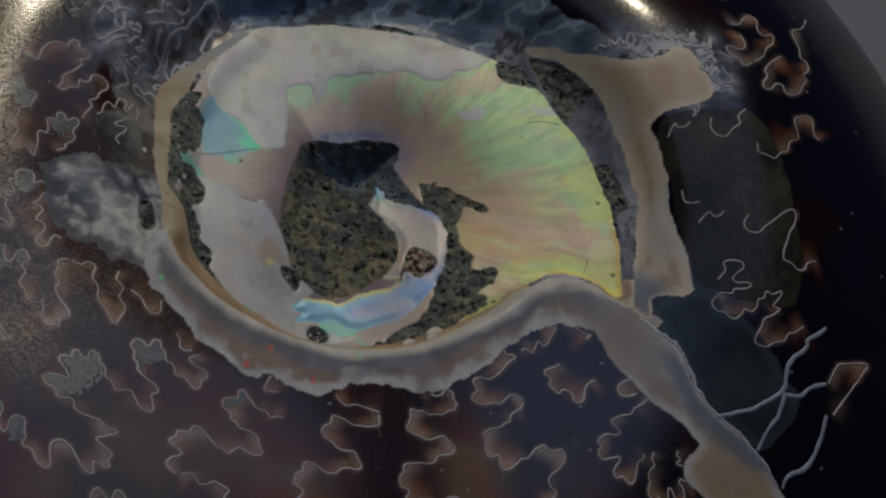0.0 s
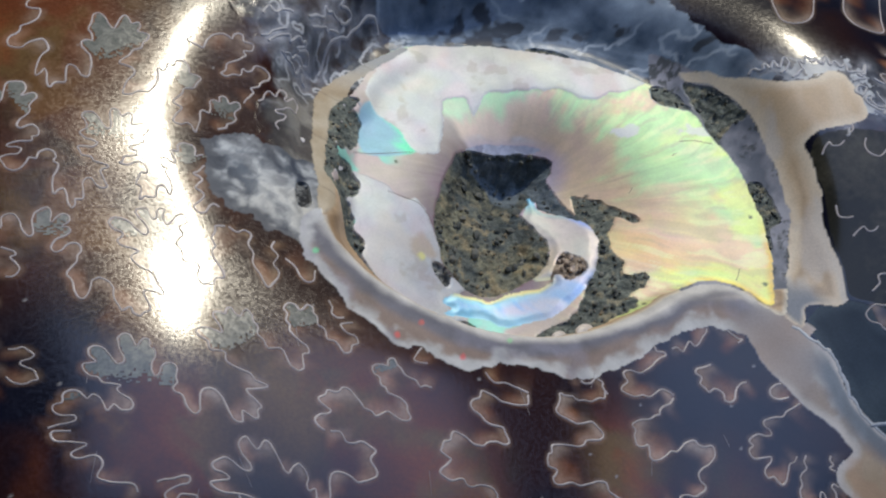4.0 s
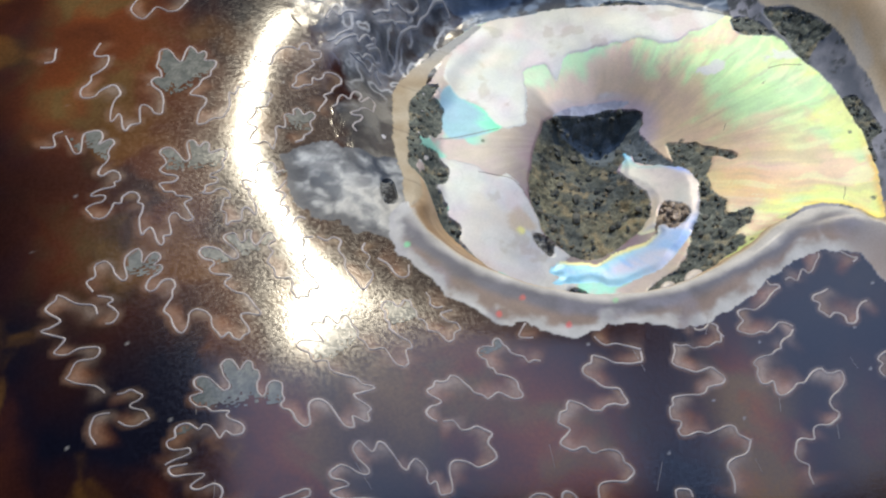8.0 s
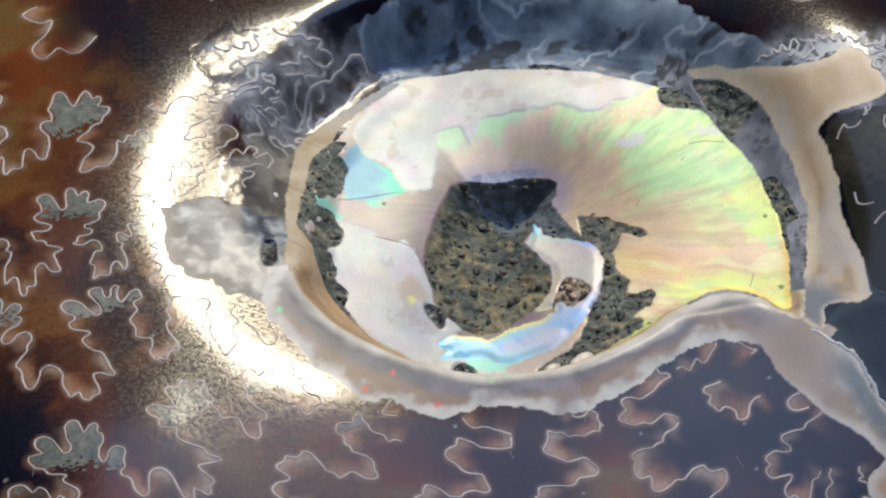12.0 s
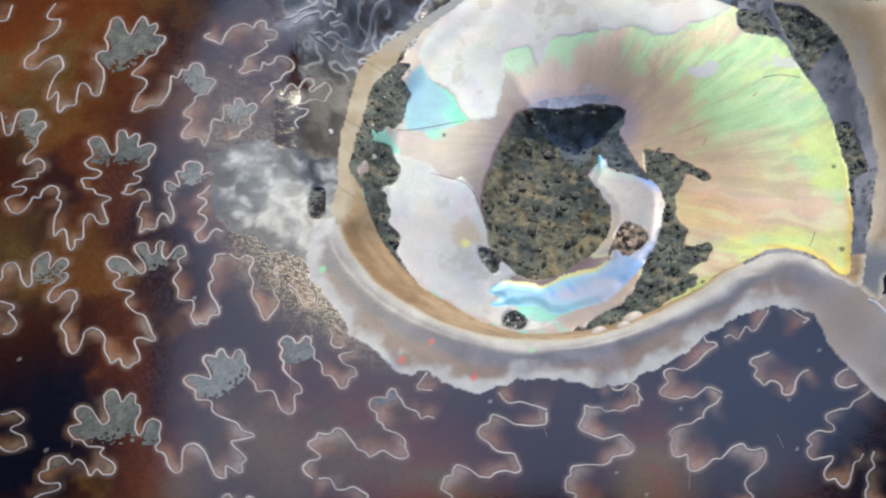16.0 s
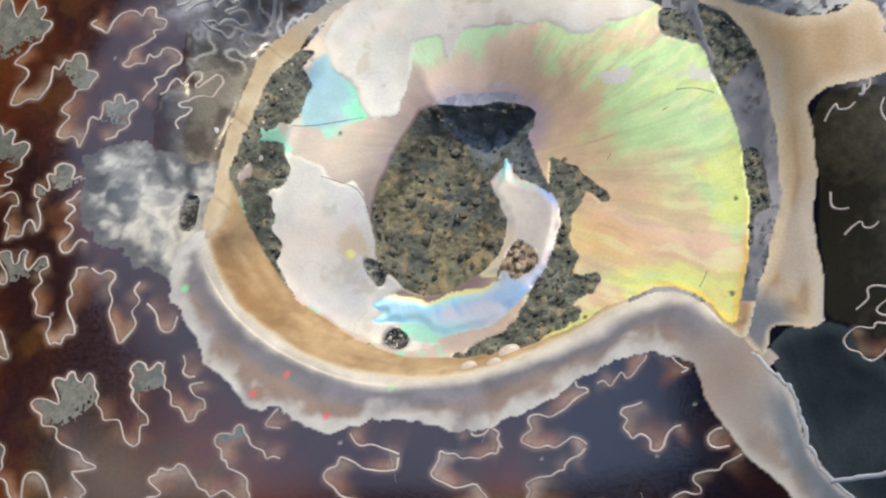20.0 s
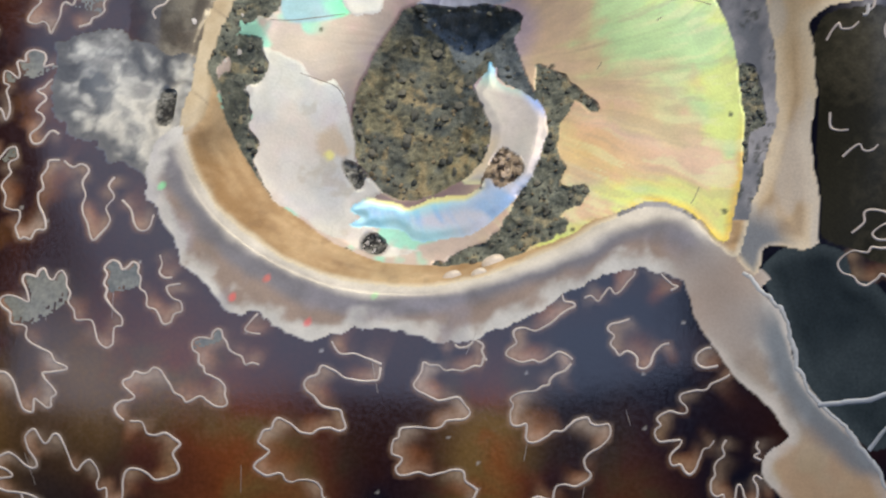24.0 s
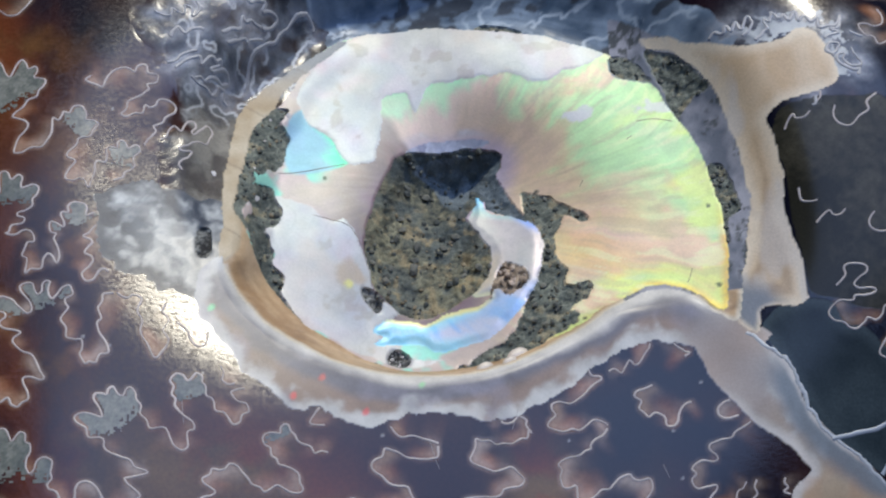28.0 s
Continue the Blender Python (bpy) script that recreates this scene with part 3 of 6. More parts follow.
SUTURES += [[-1.544, -1.294, -1.555, -1.267, -1.519, -1.262, -1.477, -1.252, -1.452, -1.240, -1.478, -1.224, -1.509, -1.214, -1.531, -1.180, -1.570, -1.163,
    -1.620, -1.141, -1.646, -1.113, -1.647, -1.080, -1.668, -1.064, -1.716, -1.061, -1.727, -1.033, -1.733, -1.011, -1.771, -0.987, -1.782, -0.958,
    -1.761, -0.937, -1.719, -0.938, -1.677, -0.954, -1.656, -0.955, -1.673, -0.908, -1.696, -0.867, -1.691, -0.839, -1.660, -0.839, -1.638, -0.845,
    -1.629, -0.816, -1.608, -0.804, -1.586, -0.840, -1.564, -0.852, -1.549, -0.822, -1.528, -0.807, -1.507, -0.835, -1.501, -0.870, -1.479, -0.904,
    -1.483, -0.944, -1.456, -0.979, -1.440, -1.019, -1.403, -1.019, -1.372, -1.020, -1.355, -1.049, -1.339, -1.098, -1.313, -1.126, -1.287, -1.137,
    -1.266, -1.117]]
SUTURES += [[-1.266, -1.117, -1.267, -1.048, -1.236, -1.032, -1.241, -0.994, -1.273, -0.969, -1.310, -0.931, -1.326, -0.907, -1.321, -0.878, -1.338, -0.849,
    -1.327, -0.810, -1.344, -0.779, -1.318, -0.745, -1.286, -0.751, -1.264, -0.781, -1.243, -0.770, -1.222, -0.742, -1.196, -0.758, -1.195, -0.789,
    -1.179, -0.810, -1.179, -0.857, -1.153, -0.874, -1.142, -0.897, -1.136, -0.939, -1.100, -0.949, -1.078, -0.977, -1.057, -1.011, -1.026, -1.000,
    -1.015, -0.966, -0.984, -0.949, -0.994, -0.909, -1.031, -0.892, -1.058, -0.857, -1.058, -0.840, -1.026, -0.829, -0.999, -0.825]]
SUTURES += [[-1.108, -0.699, -1.095, -0.741, -1.100, -0.782, -1.074, -0.805, -1.042, -0.799]]
SUTURES += [[-0.651, -0.931, -0.689, -0.984, -0.700, -1.007, -0.668, -1.018, -0.631, -1.018]]
SUTURES += [[-0.623, -1.157, -0.655, -1.151, -0.681, -1.162, -0.702, -1.130, -0.733, -1.119, -0.759, -1.102, -0.774, -1.069, -0.790, -1.047, -0.800, -1.020,
    -0.821, -1.014, -0.837, -1.031, -0.842, -1.059, -0.874, -1.058, -0.905, -1.062, -0.921, -1.084, -0.916, -1.117, -0.890, -1.134, -0.885, -1.172,
    -0.864, -1.185, -0.854, -1.210, -0.828, -1.221, -0.787, -1.238, -0.761, -1.266, -0.756, -1.302, -0.746, -1.334, -0.762, -1.353, -0.798, -1.350,
    -0.829, -1.334, -0.865, -1.314, -0.897, -1.334, -0.923, -1.346, -0.943, -1.324, -0.980, -1.308, -1.000, -1.275, -1.026, -1.242, -1.047, -1.215,
    -1.078, -1.205, -1.099, -1.231, -1.125, -1.237, -1.156, -1.231, -1.172, -1.258, -1.203, -1.274, -1.192, -1.300, -1.166, -1.322, -1.146, -1.343,
    -1.166, -1.359]]
SUTURES += [[-1.166, -1.359, -1.202, -1.364, -1.228, -1.392, -1.213, -1.423, -1.181, -1.445]]
SUTURES += [[-1.153, -1.446, -1.109, -1.445, -1.093, -1.462, -1.077, -1.493, -1.038, -1.497, -0.999, -1.486, -0.964, -1.504, -0.933, -1.528, -0.957, -1.563,
    -0.955, -1.583, -0.935, -1.612, -0.929, -1.646, -0.958, -1.666, -0.992, -1.682, -1.026, -1.688, -1.056, -1.669, -1.091, -1.651, -1.126, -1.647,
    -1.155, -1.663, -1.163, -1.697, -1.161, -1.760, -1.170, -1.795, -1.199, -1.805, -1.224, -1.801, -1.230, -1.758, -1.236, -1.738, -1.265, -1.749,
    -1.275, -1.721, -1.267, -1.691, -1.283, -1.652, -1.313, -1.624, -1.342, -1.644, -1.360, -1.674, -1.385, -1.660, -1.402, -1.622, -1.423, -1.583,
    -1.454, -1.535, -1.479, -1.526, -1.502, -1.566, -1.521, -1.567, -1.547, -1.534, -1.568, -1.514, -1.596, -1.535, -1.600, -1.559, -1.584, -1.598,
    -1.553, -1.636]]
SUTURES += [[-1.553, -1.636, -1.537, -1.665, -1.556, -1.680, -1.590, -1.667, -1.621, -1.643, -1.661, -1.620, -1.695, -1.636, -1.723, -1.656, -1.713, -1.680,
    -1.673, -1.693, -1.643, -1.712, -1.652, -1.727, -1.695, -1.733, -1.730, -1.744, -1.709, -1.767, -1.665, -1.786, -1.605, -1.789, -1.546, -1.797,
    -1.502, -1.824, -1.457, -1.852, -1.456, -1.876, -1.495, -1.887, -1.564, -1.889, -1.622, -1.886, -1.696, -1.878, -1.730, -1.889]]
SUTURES += [[-1.600, -1.789, -1.585, -1.822, -1.574, -1.856, -1.563, -1.909]]
SUTURES += [[-1.971, -1.750, -1.942, -1.739, -1.898, -1.733, -1.854, -1.718, -1.824, -1.722, -1.828, -1.751, -1.867, -1.762, -1.911, -1.782, -1.935, -1.807,
    -1.919, -1.831, -1.884, -1.830, -1.865, -1.805, -1.821, -1.804, -1.786, -1.813, -1.805, -1.838, -1.835, -1.843, -1.804, -1.867, -1.770, -1.880,
    -1.759, -1.904]]
SUTURES += [[-0.095, -1.119, -0.099, -1.165, -0.113, -1.181, -0.163, -1.188, -0.203, -1.185, -0.254, -1.177, -0.289, -1.157, -0.325, -1.144, -0.355, -1.140,
    -0.369, -1.176, -0.403, -1.192, -0.422, -1.218, -0.412, -1.248, -0.376, -1.271, -0.350, -1.300, -0.320, -1.314, -0.259, -1.322, -0.244, -1.352,
    -0.227, -1.395, -0.252, -1.411, -0.307, -1.403, -0.347, -1.414, -0.371, -1.435, -0.416, -1.432, -0.446, -1.413, -0.477, -1.394, -0.517, -1.381,
    -0.536, -1.396, -0.545, -1.426, -0.575, -1.438, -0.588, -1.468, -0.598, -1.492, -0.572, -1.511, -0.547, -1.525, -0.566, -1.550, -0.595, -1.576,
    -0.604, -1.601, -0.579, -1.619, -0.549, -1.629, -0.490, -1.617, -0.469, -1.640, -0.439, -1.649, -0.410, -1.638, -0.370, -1.632, -0.330, -1.645,
    -0.309, -1.669]]
SUTURES += [[-0.309, -1.669, -0.303, -1.698, -0.278, -1.717, -0.262, -1.746, -0.286, -1.771, -0.316, -1.791, -0.370, -1.788, -0.420, -1.790, -0.449, -1.806,
    -0.458, -1.840, -0.462, -1.894]]
SUTURES += [[-0.847, -1.906, -0.814, -1.861, -0.780, -1.836, -0.751, -1.830, -0.711, -1.838, -0.686, -1.862, -0.675, -1.901]]
SUTURES += [[-0.640, -1.900, -0.642, -1.846, -0.618, -1.826, -0.587, -1.839, -0.567, -1.868, -0.561, -1.897]]
SUTURES += [[-0.073, -1.881, -0.069, -1.842, -0.034, -1.836, 0.001, -1.845, 0.012, -1.879]]
SUTURES += [[0.349, -1.034, 0.339, -1.076, 0.309, -1.077, 0.278, -1.095, 0.258, -1.105, 0.218, -1.102, 0.183, -1.108, 0.157, -1.088, 0.116, -1.091, 0.086, -1.081,
    0.082, -1.117, 0.067, -1.154, 0.053, -1.185, 0.074, -1.209, 0.104, -1.219, 0.135, -1.232, 0.170, -1.241, 0.215, -1.229, 0.255, -1.223, 0.276,
    -1.247, 0.307, -1.281, 0.288, -1.312, 0.248, -1.318, 0.207, -1.330, 0.188, -1.355, 0.143, -1.367, 0.092, -1.365, 0.032, -1.371, 0.008, -1.387,
    0.004, -1.417, -0.016, -1.432, -0.020, -1.487, -0.004, -1.496, 0.026, -1.506, 0.017, -1.530, 0.002, -1.550, 0.013, -1.574, 0.048, -1.578, 0.103,
    -1.561, 0.153, -1.570, 0.208, -1.553, 0.258, -1.536, 0.299, -1.540, 0.310, -1.579, 0.341, -1.598, 0.367, -1.616]]
SUTURES += [[0.367, -1.616, 0.347, -1.657, 0.323, -1.682, 0.278, -1.693, 0.238, -1.710, 0.219, -1.740, 0.230, -1.779, 0.237, -1.828, 0.228, -1.872]]
SUTURES += [[0.735, -1.033, 0.710, -1.064, 0.669, -1.085, 0.649, -1.112, 0.644, -1.132, 0.614, -1.144, 0.584, -1.165, 0.538, -1.172, 0.503, -1.188, 0.478, -1.209,
    0.494, -1.234, 0.484, -1.265, 0.485, -1.295, 0.495, -1.319, 0.525, -1.324, 0.556, -1.312, 0.561, -1.343, 0.562, -1.372, 0.583, -1.391, 0.623,
    -1.380, 0.658, -1.353, 0.683, -1.333, 0.719, -1.331, 0.744, -1.305, 0.778, -1.275, 0.824, -1.263, 0.840, -1.287, 0.876, -1.291, 0.916, -1.285,
    0.927, -1.315, 0.917, -1.355, 0.888, -1.386, 0.847, -1.412, 0.822, -1.443, 0.829, -1.477, 0.855, -1.506, 0.845, -1.532, 0.820, -1.548, 0.790,
    -1.564, 0.745, -1.560, 0.709, -1.571, 0.700, -1.601, 0.695, -1.631, 0.665, -1.627, 0.629, -1.623, 0.600, -1.639]]
SUTURES += [[0.600, -1.639, 0.590, -1.668, 0.581, -1.703, 0.592, -1.733, 0.618, -1.747, 0.639, -1.761, 0.629, -1.801, 0.641, -1.855]]
SUTURES += [[1.445, -1.018, 1.419, -1.044, 1.381, -1.064, 1.351, -1.079, 1.331, -1.105, 1.291, -1.111, 1.252, -1.121, 1.222, -1.136, 1.222, -1.162, 1.248, -1.186,
    1.253, -1.211, 1.228, -1.216, 1.187, -1.208, 1.158, -1.218, 1.128, -1.244, 1.144, -1.273, 1.124, -1.294, 1.124, -1.320, 1.149, -1.344, 1.195,
    -1.337, 1.236, -1.331, 1.231, -1.356, 1.206, -1.382, 1.192, -1.413, 1.208, -1.442, 1.242, -1.437, 1.259, -1.460, 1.284, -1.475, 1.309, -1.449,
    1.322, -1.410, 1.337, -1.364, 1.362, -1.353, 1.381, -1.323]]
SUTURES += [[1.431, -1.317, 1.416, -1.348, 1.428, -1.382, 1.398, -1.413, 1.389, -1.442, 1.395, -1.472, 1.380, -1.497, 1.382, -1.542, 1.407, -1.561, 1.437, -1.551,
    1.443, -1.580, 1.464, -1.599, 1.489, -1.584, 1.488, -1.549, 1.492, -1.519, 1.502, -1.504, 1.517, -1.519, 1.528, -1.553, 1.549, -1.577, 1.574,
    -1.577, 1.583, -1.547, 1.577, -1.502, 1.561, -1.478, 1.571, -1.458, 1.596, -1.472, 1.622, -1.491, 1.643, -1.511]]
SUTURES += [[1.569, -1.314, 1.562, -1.339, 1.578, -1.359, 1.558, -1.379, 1.594, -1.393, 1.610, -1.417]]
SUTURES += [[1.192, -1.820, 1.205, -1.750, 1.220, -1.725, 1.255, -1.729, 1.274, -1.699, 1.299, -1.678, 1.320, -1.707, 1.327, -1.757, 1.344, -1.816]]
SUTURES += [[1.419, -1.804, 1.458, -1.728, 1.487, -1.703, 1.518, -1.707, 1.548, -1.696, 1.559, -1.716, 1.539, -1.741, 1.579, -1.730, 1.620, -1.719, 1.645, -1.723,
    1.622, -1.778]]
SUTURES += [[1.364, -0.925, 1.321, -0.925, 1.280, -0.955, 1.283, -0.992, 1.322, -1.012, 1.376, -0.998]]
SUTURES += [[1.906, 0.568, 1.937, 0.597, 1.940, 0.633]]
SUTURES += [[1.746, 0.445, 1.767, 0.489, 1.795, 0.521, 1.807, 0.497, 1.847, 0.498, 1.877, 0.526]]
SUTURES += [[2.000, 0.543, 1.988, 0.486, 2.008, 0.445, 2.064, 0.426, 2.116, 0.473, 2.164, 0.506, 2.163, 0.553, 2.219, 0.599]]
SUTURES += [[2.253, 0.391, 2.250, 0.335, 2.300, 0.321, 2.350, 0.301, 2.404, 0.343, 2.455, 0.359, 2.483, 0.420, 2.557, 0.456, 2.558, 0.564, 2.602, 0.604, 2.701,
    0.613, 2.690, 0.507, 2.727, 0.480]]
SUTURES += [[2.606, 1.030, 2.493, 0.950, 2.433, 0.887, 2.437, 0.849, 2.389, 0.792, 2.395, 0.754, 2.446, 0.765, 2.490, 0.806, 2.539, 0.802, 2.543, 0.756, 2.590,
    0.745, 2.662, 0.779, 2.708, 0.839, 2.764, 0.896, 2.749, 0.932, 2.816, 0.986, 2.821, 1.047, 2.782, 1.068, 2.804, 1.144, 2.795, 1.212, 2.810, 1.289,
    2.927, 1.354, 3.022, 1.462]]
SUTURES += [[2.324, 1.128, 2.343, 1.089, 2.335, 1.037, 2.287, 1.011, 2.238, 1.026, 2.196, 1.011, 2.224, 0.950, 2.267, 0.942, 2.285, 0.897, 2.348, 0.925]]
SUTURES += [[2.288, 1.207, 2.353, 1.213, 2.406, 1.270, 2.469, 1.305, 2.510, 1.281, 2.489, 1.203, 2.515, 1.158, 2.596, 1.190, 2.579, 1.124, 2.505, 1.061, 2.448,
    0.988, 2.367, 0.937]]
SUTURES += [[1.782, 0.127, 1.787, 0.062, 1.826, 0.048, 1.862, 0.052]]
SUTURES += [[1.844, -0.069, 1.878, -0.032, 1.911, -0.014, 1.928, -0.038, 1.960, -0.038, 1.989, -0.012]]
SUTURES += [[2.128, -0.038, 2.096, -0.078, 2.099, -0.116, 2.131, -0.139, 2.188, -0.135, 2.227, -0.100, 2.282, -0.069, 2.363, -0.015, 2.420, 0.005, 2.438, -0.031,
    2.415, -0.086, 2.379, -0.128, 2.350, -0.189, 2.322, -0.242, 2.318, -0.286, 2.368, -0.306, 2.403, -0.339, 2.449, -0.334, 2.485, -0.292, 2.542,
    -0.278]]
SUTURES += [[1.901, -0.401, 1.950, -0.352, 1.948, -0.308, 1.982, -0.295, 2.047, -0.305, 2.058, -0.336, 2.015, -0.368, 1.986, -0.400, 2.011, -0.423, 2.072, -0.421,
    2.091, -0.438, 2.041, -0.459, 1.988, -0.455, 1.973, -0.479, 1.914, -0.475, 1.874, -0.499, 1.852, -0.530, 1.869, -0.566, 1.917, -0.586, 1.944,
    -0.613, 1.980, -0.620, 2.018, -0.593, 2.039, -0.569, 2.080, -0.584, 2.109, -0.558, 2.126, -0.515, 2.162, -0.507, 2.186, -0.469, 2.220, -0.485,
    2.279, -0.468, 2.262, -0.506, 2.216, -0.546, 2.257, -0.567, 2.212, -0.594, 2.154, -0.622, 2.130, -0.665, 2.100, -0.703, 2.083, -0.739, 2.103,
    -0.762, 2.151, -0.771, 2.206, -0.746, 2.267, -0.734, 2.299, -0.696, 2.344, -0.686, 2.406, -0.650]]
SUTURES += [[-2.335, 2.308, -2.289, 2.292, -2.257, 2.340, -2.231, 2.365, -2.196, 2.328, -2.206, 2.267, -2.241, 2.209, -2.259, 2.166, -2.248, 2.138, -2.208, 2.170,
    -2.154, 2.227, -2.118, 2.241, -2.068, 2.193, -2.071, 2.162, -2.119, 2.123, -2.127, 2.096, -2.083, 2.094, -2.058, 2.072, -2.074, 2.038, -2.115,
    2.027, -2.146, 1.982, -2.213, 1.966]]
SUTURES += [[-1.795, 2.363, -1.841, 2.339, -1.890, 2.305, -1.946, 2.265, -1.991, 2.220, -1.960, 2.194, -1.912, 2.205, -1.935, 2.150, -1.979, 2.085, -1.945, 2.070,
    -1.909, 2.085, -1.901, 2.050, -1.865, 2.086, -1.820, 2.151, -1.780, 2.156, -1.780, 2.092, -1.805, 2.008, -1.791, 1.971, -1.760, 1.969, -1.769,
    1.922, -1.738, 1.980, -1.721, 2.056, -1.689, 2.117, -1.664, 2.117, -1.640, 2.193, -1.624, 2.286]]
SUTURES += [[0.773, -0.734, 0.803, -0.722, 0.835, -0.743, 0.859, -0.710, 0.883, -0.678, 0.905, -0.704, 0.934, -0.688, 0.958, -0.650, 0.983, -0.623, 0.992, -0.597]]
SUTURES += [[1.032, -0.581, 1.064, -0.612, 1.088, -0.587, 1.125, -0.623, 1.156, -0.649, 1.181, -0.655, 1.151, -0.675]]
SUTURES += [[0.676, -0.726, 0.687, -0.754, 0.723, -0.757, 0.734, -0.773, 0.699, -0.795, 0.665, -0.823, 0.636, -0.857, 0.602, -0.879, 0.562, -0.897, 0.516, -0.888,
    0.476, -0.901, 0.472, -0.927, 0.489, -0.958, 0.456, -0.987, 0.447, -1.013, 0.484, -1.033, 0.524, -1.041, 0.564, -1.028, 0.600, -1.036, 0.639,
    -1.009, 0.678, -0.986, 0.714, -0.995, 0.740, -1.014]]
SUTURES += [[0.980, -0.813, 0.940, -0.830, 0.900, -0.842, 0.886, -0.869, 0.917, -0.893, 0.903, -0.930, 0.924, -0.956, 0.945, -0.980, 0.980, -0.959, 1.021, -0.982,
    1.027, -1.023, 1.058, -1.031, 1.082, -1.011, 1.095, -0.965, 1.124, -0.923, 1.159, -0.912]]
SUTURES += [[0.143, -0.956, 0.167, -0.996, 0.206, -0.969, 0.228, -0.998, 0.268, -0.996, 0.307, -0.963, 0.344, -0.982, 0.340, -1.009, 0.363, -1.049]]
SUTURES += [[-0.318, -1.025, -0.279, -1.075, -0.213, -1.071, -0.135, -1.093, -0.093, -1.106]]
SUTURES += [[-2.702, -0.386, -2.735, -0.407, -2.708, -0.468]]
SUTURES += [[-2.698, -0.605, -2.713, -0.549, -2.789, -0.518, -2.871, -0.451, -2.890, -0.475, -2.942, -0.519, -2.876, -0.596, -2.924, -0.624, -2.969, -0.637,
    -2.884, -0.690, -2.862, -0.716, -2.917, -0.772, -2.854, -0.799, -2.794, -0.777, -2.704, -0.800, -2.730, -0.853, -2.811, -0.850, -2.853, -0.911,
    -2.872, -0.934, -2.802, -0.981, -2.740, -1.007, -2.698, -1.057]]
SUTURES += [[-2.685, -1.169, -2.753, -1.171, -2.785, -1.246, -2.762, -1.315]]
SUTURES += [[-2.782, 0.599, -2.830, 0.581, -2.831, 0.503, -2.902, 0.515]]
SUTURES += [[2.552, -0.947, 2.623, -0.851, 2.666, -0.832, 2.863, -0.812, 2.811, -0.880, 2.692, -0.997, 2.578, -1.110]]
SUTURES += [[1.690, 1.636, 1.694, 1.434, 1.782, 1.390, 1.897, 1.470, 1.991, 1.714]]
SUTURES += [[2.260, 1.833, 2.147, 1.581, 2.187, 1.444, 2.364, 1.433, 2.434, 1.625, 2.630, 2.076]]
SUTURES += [[-2.018, 1.505, -2.089, 1.404, -2.155, 1.388, -2.220, 1.437, -2.299, 1.363, -2.356, 1.453, -2.282, 1.573, -2.259, 1.675, -2.325, 1.660, -2.415, 1.750,
    -2.340, 1.807]]
SUTURES += [[-2.359, -1.509, -2.440, -1.511, -2.427, -1.552, -2.346, -1.563, -2.287, -1.575, -2.355, -1.618, -2.320, -1.643, -2.250, -1.627, -2.214, -1.665,
    -2.235, -1.731, -2.175, -1.754, -2.081, -1.761, -2.056, -1.798]]
# broad veins of the dark chambers
WEBS = []
WEBS += [[1.815, -1.143, 1.925, -1.115, 2.025, -1.096, 2.132, -1.061, 2.205, -1.028, 2.252, -0.983, 2.263, -0.924, 2.280, -0.869, 2.327, -0.824, 2.421, -0.763,
    2.431, -0.726, 2.512, -0.681, 2.562, -0.651]]
WEBS += [[2.257, -1.030, 2.352, -1.029, 2.431, -0.975, 2.537, -0.949]]
WEBS += [[2.250, -1.018, 2.198, -1.134, 2.141, -1.194, 2.050, -1.313]]
WEBS += [[2.531, -1.125, 2.496, -1.198, 2.450, -1.290, 2.393, -1.370, 2.319, -1.419, 2.236, -1.447, 2.197, -1.507]]
FRILLS = []
FRILLS += [[-1.401, 1.376, -1.355, 1.345, -1.317, 1.346, -1.306, 1.389, -1.278, 1.369, -1.246, 1.364, -1.247, 1.406, -1.212, 1.391, -1.205, 1.345, -1.182, 1.359,
    -1.165, 1.407, -1.190, 1.465, -1.156, 1.453]]
FRILLS += [[-1.317, 1.219, -1.304, 1.247, -1.273, 1.272, -1.241, 1.233, -1.215, 1.262, -1.174, 1.272, -1.143, 1.268]]
FRILLS += [[-1.339, 1.063, -1.305, 1.069, -1.267, 1.103, -1.225, 1.130, -1.185, 1.141]]
FRILLS += [[-1.299, 1.030, -1.256, 1.062, -1.208, 1.095, -1.169, 1.103, -1.161, 1.065, -1.136, 1.100, -1.100, 1.121, -1.084, 1.106, -1.059, 1.121, -1.065, 1.096,
    -1.104, 1.069, -1.100, 1.057, -1.056, 1.086, -1.024, 1.081, -1.027, 1.045, -1.060, 1.023, -1.087, 1.035, -1.115, 1.026, -1.139, 0.994, -1.164,
    1.010, -1.198, 0.991]]
FRILLS += [[-1.215, 0.992, -1.177, 0.967, -1.138, 0.969, -1.115, 0.951, -1.088, 0.978, -1.070, 1.008, -1.043, 1.010, -1.052, 0.974, -1.025, 0.952]]
FRILLS += [[-1.046, 1.260, -0.989, 1.290, -0.948, 1.311, -0.941, 1.370, -0.924, 1.348, -0.899, 1.368, -0.868, 1.360, -0.842, 1.356]]
FRILLS += [[-1.023, 1.214, -0.971, 1.241, -0.927, 1.268, -0.917, 1.248, -0.892, 1.279, -0.832, 1.306]]
FRILLS += [[-1.075, 1.515, -1.049, 1.474, -0.996, 1.460, -0.928, 1.479, -0.898, 1.456, -0.850, 1.477, -0.813, 1.475, -0.833, 1.436, -0.787, 1.450, -0.756, 1.428,
    -0.781, 1.383, -0.827, 1.358]]
FRILLS += [[-0.932, 1.066, -0.916, 1.121, -0.901, 1.193, -0.874, 1.246, -0.823, 1.292, -0.767, 1.326, -0.736, 1.374, -0.693, 1.419, -0.666, 1.457, -0.638, 1.489,
    -0.595, 1.503, -0.562, 1.484, -0.550, 1.442]]
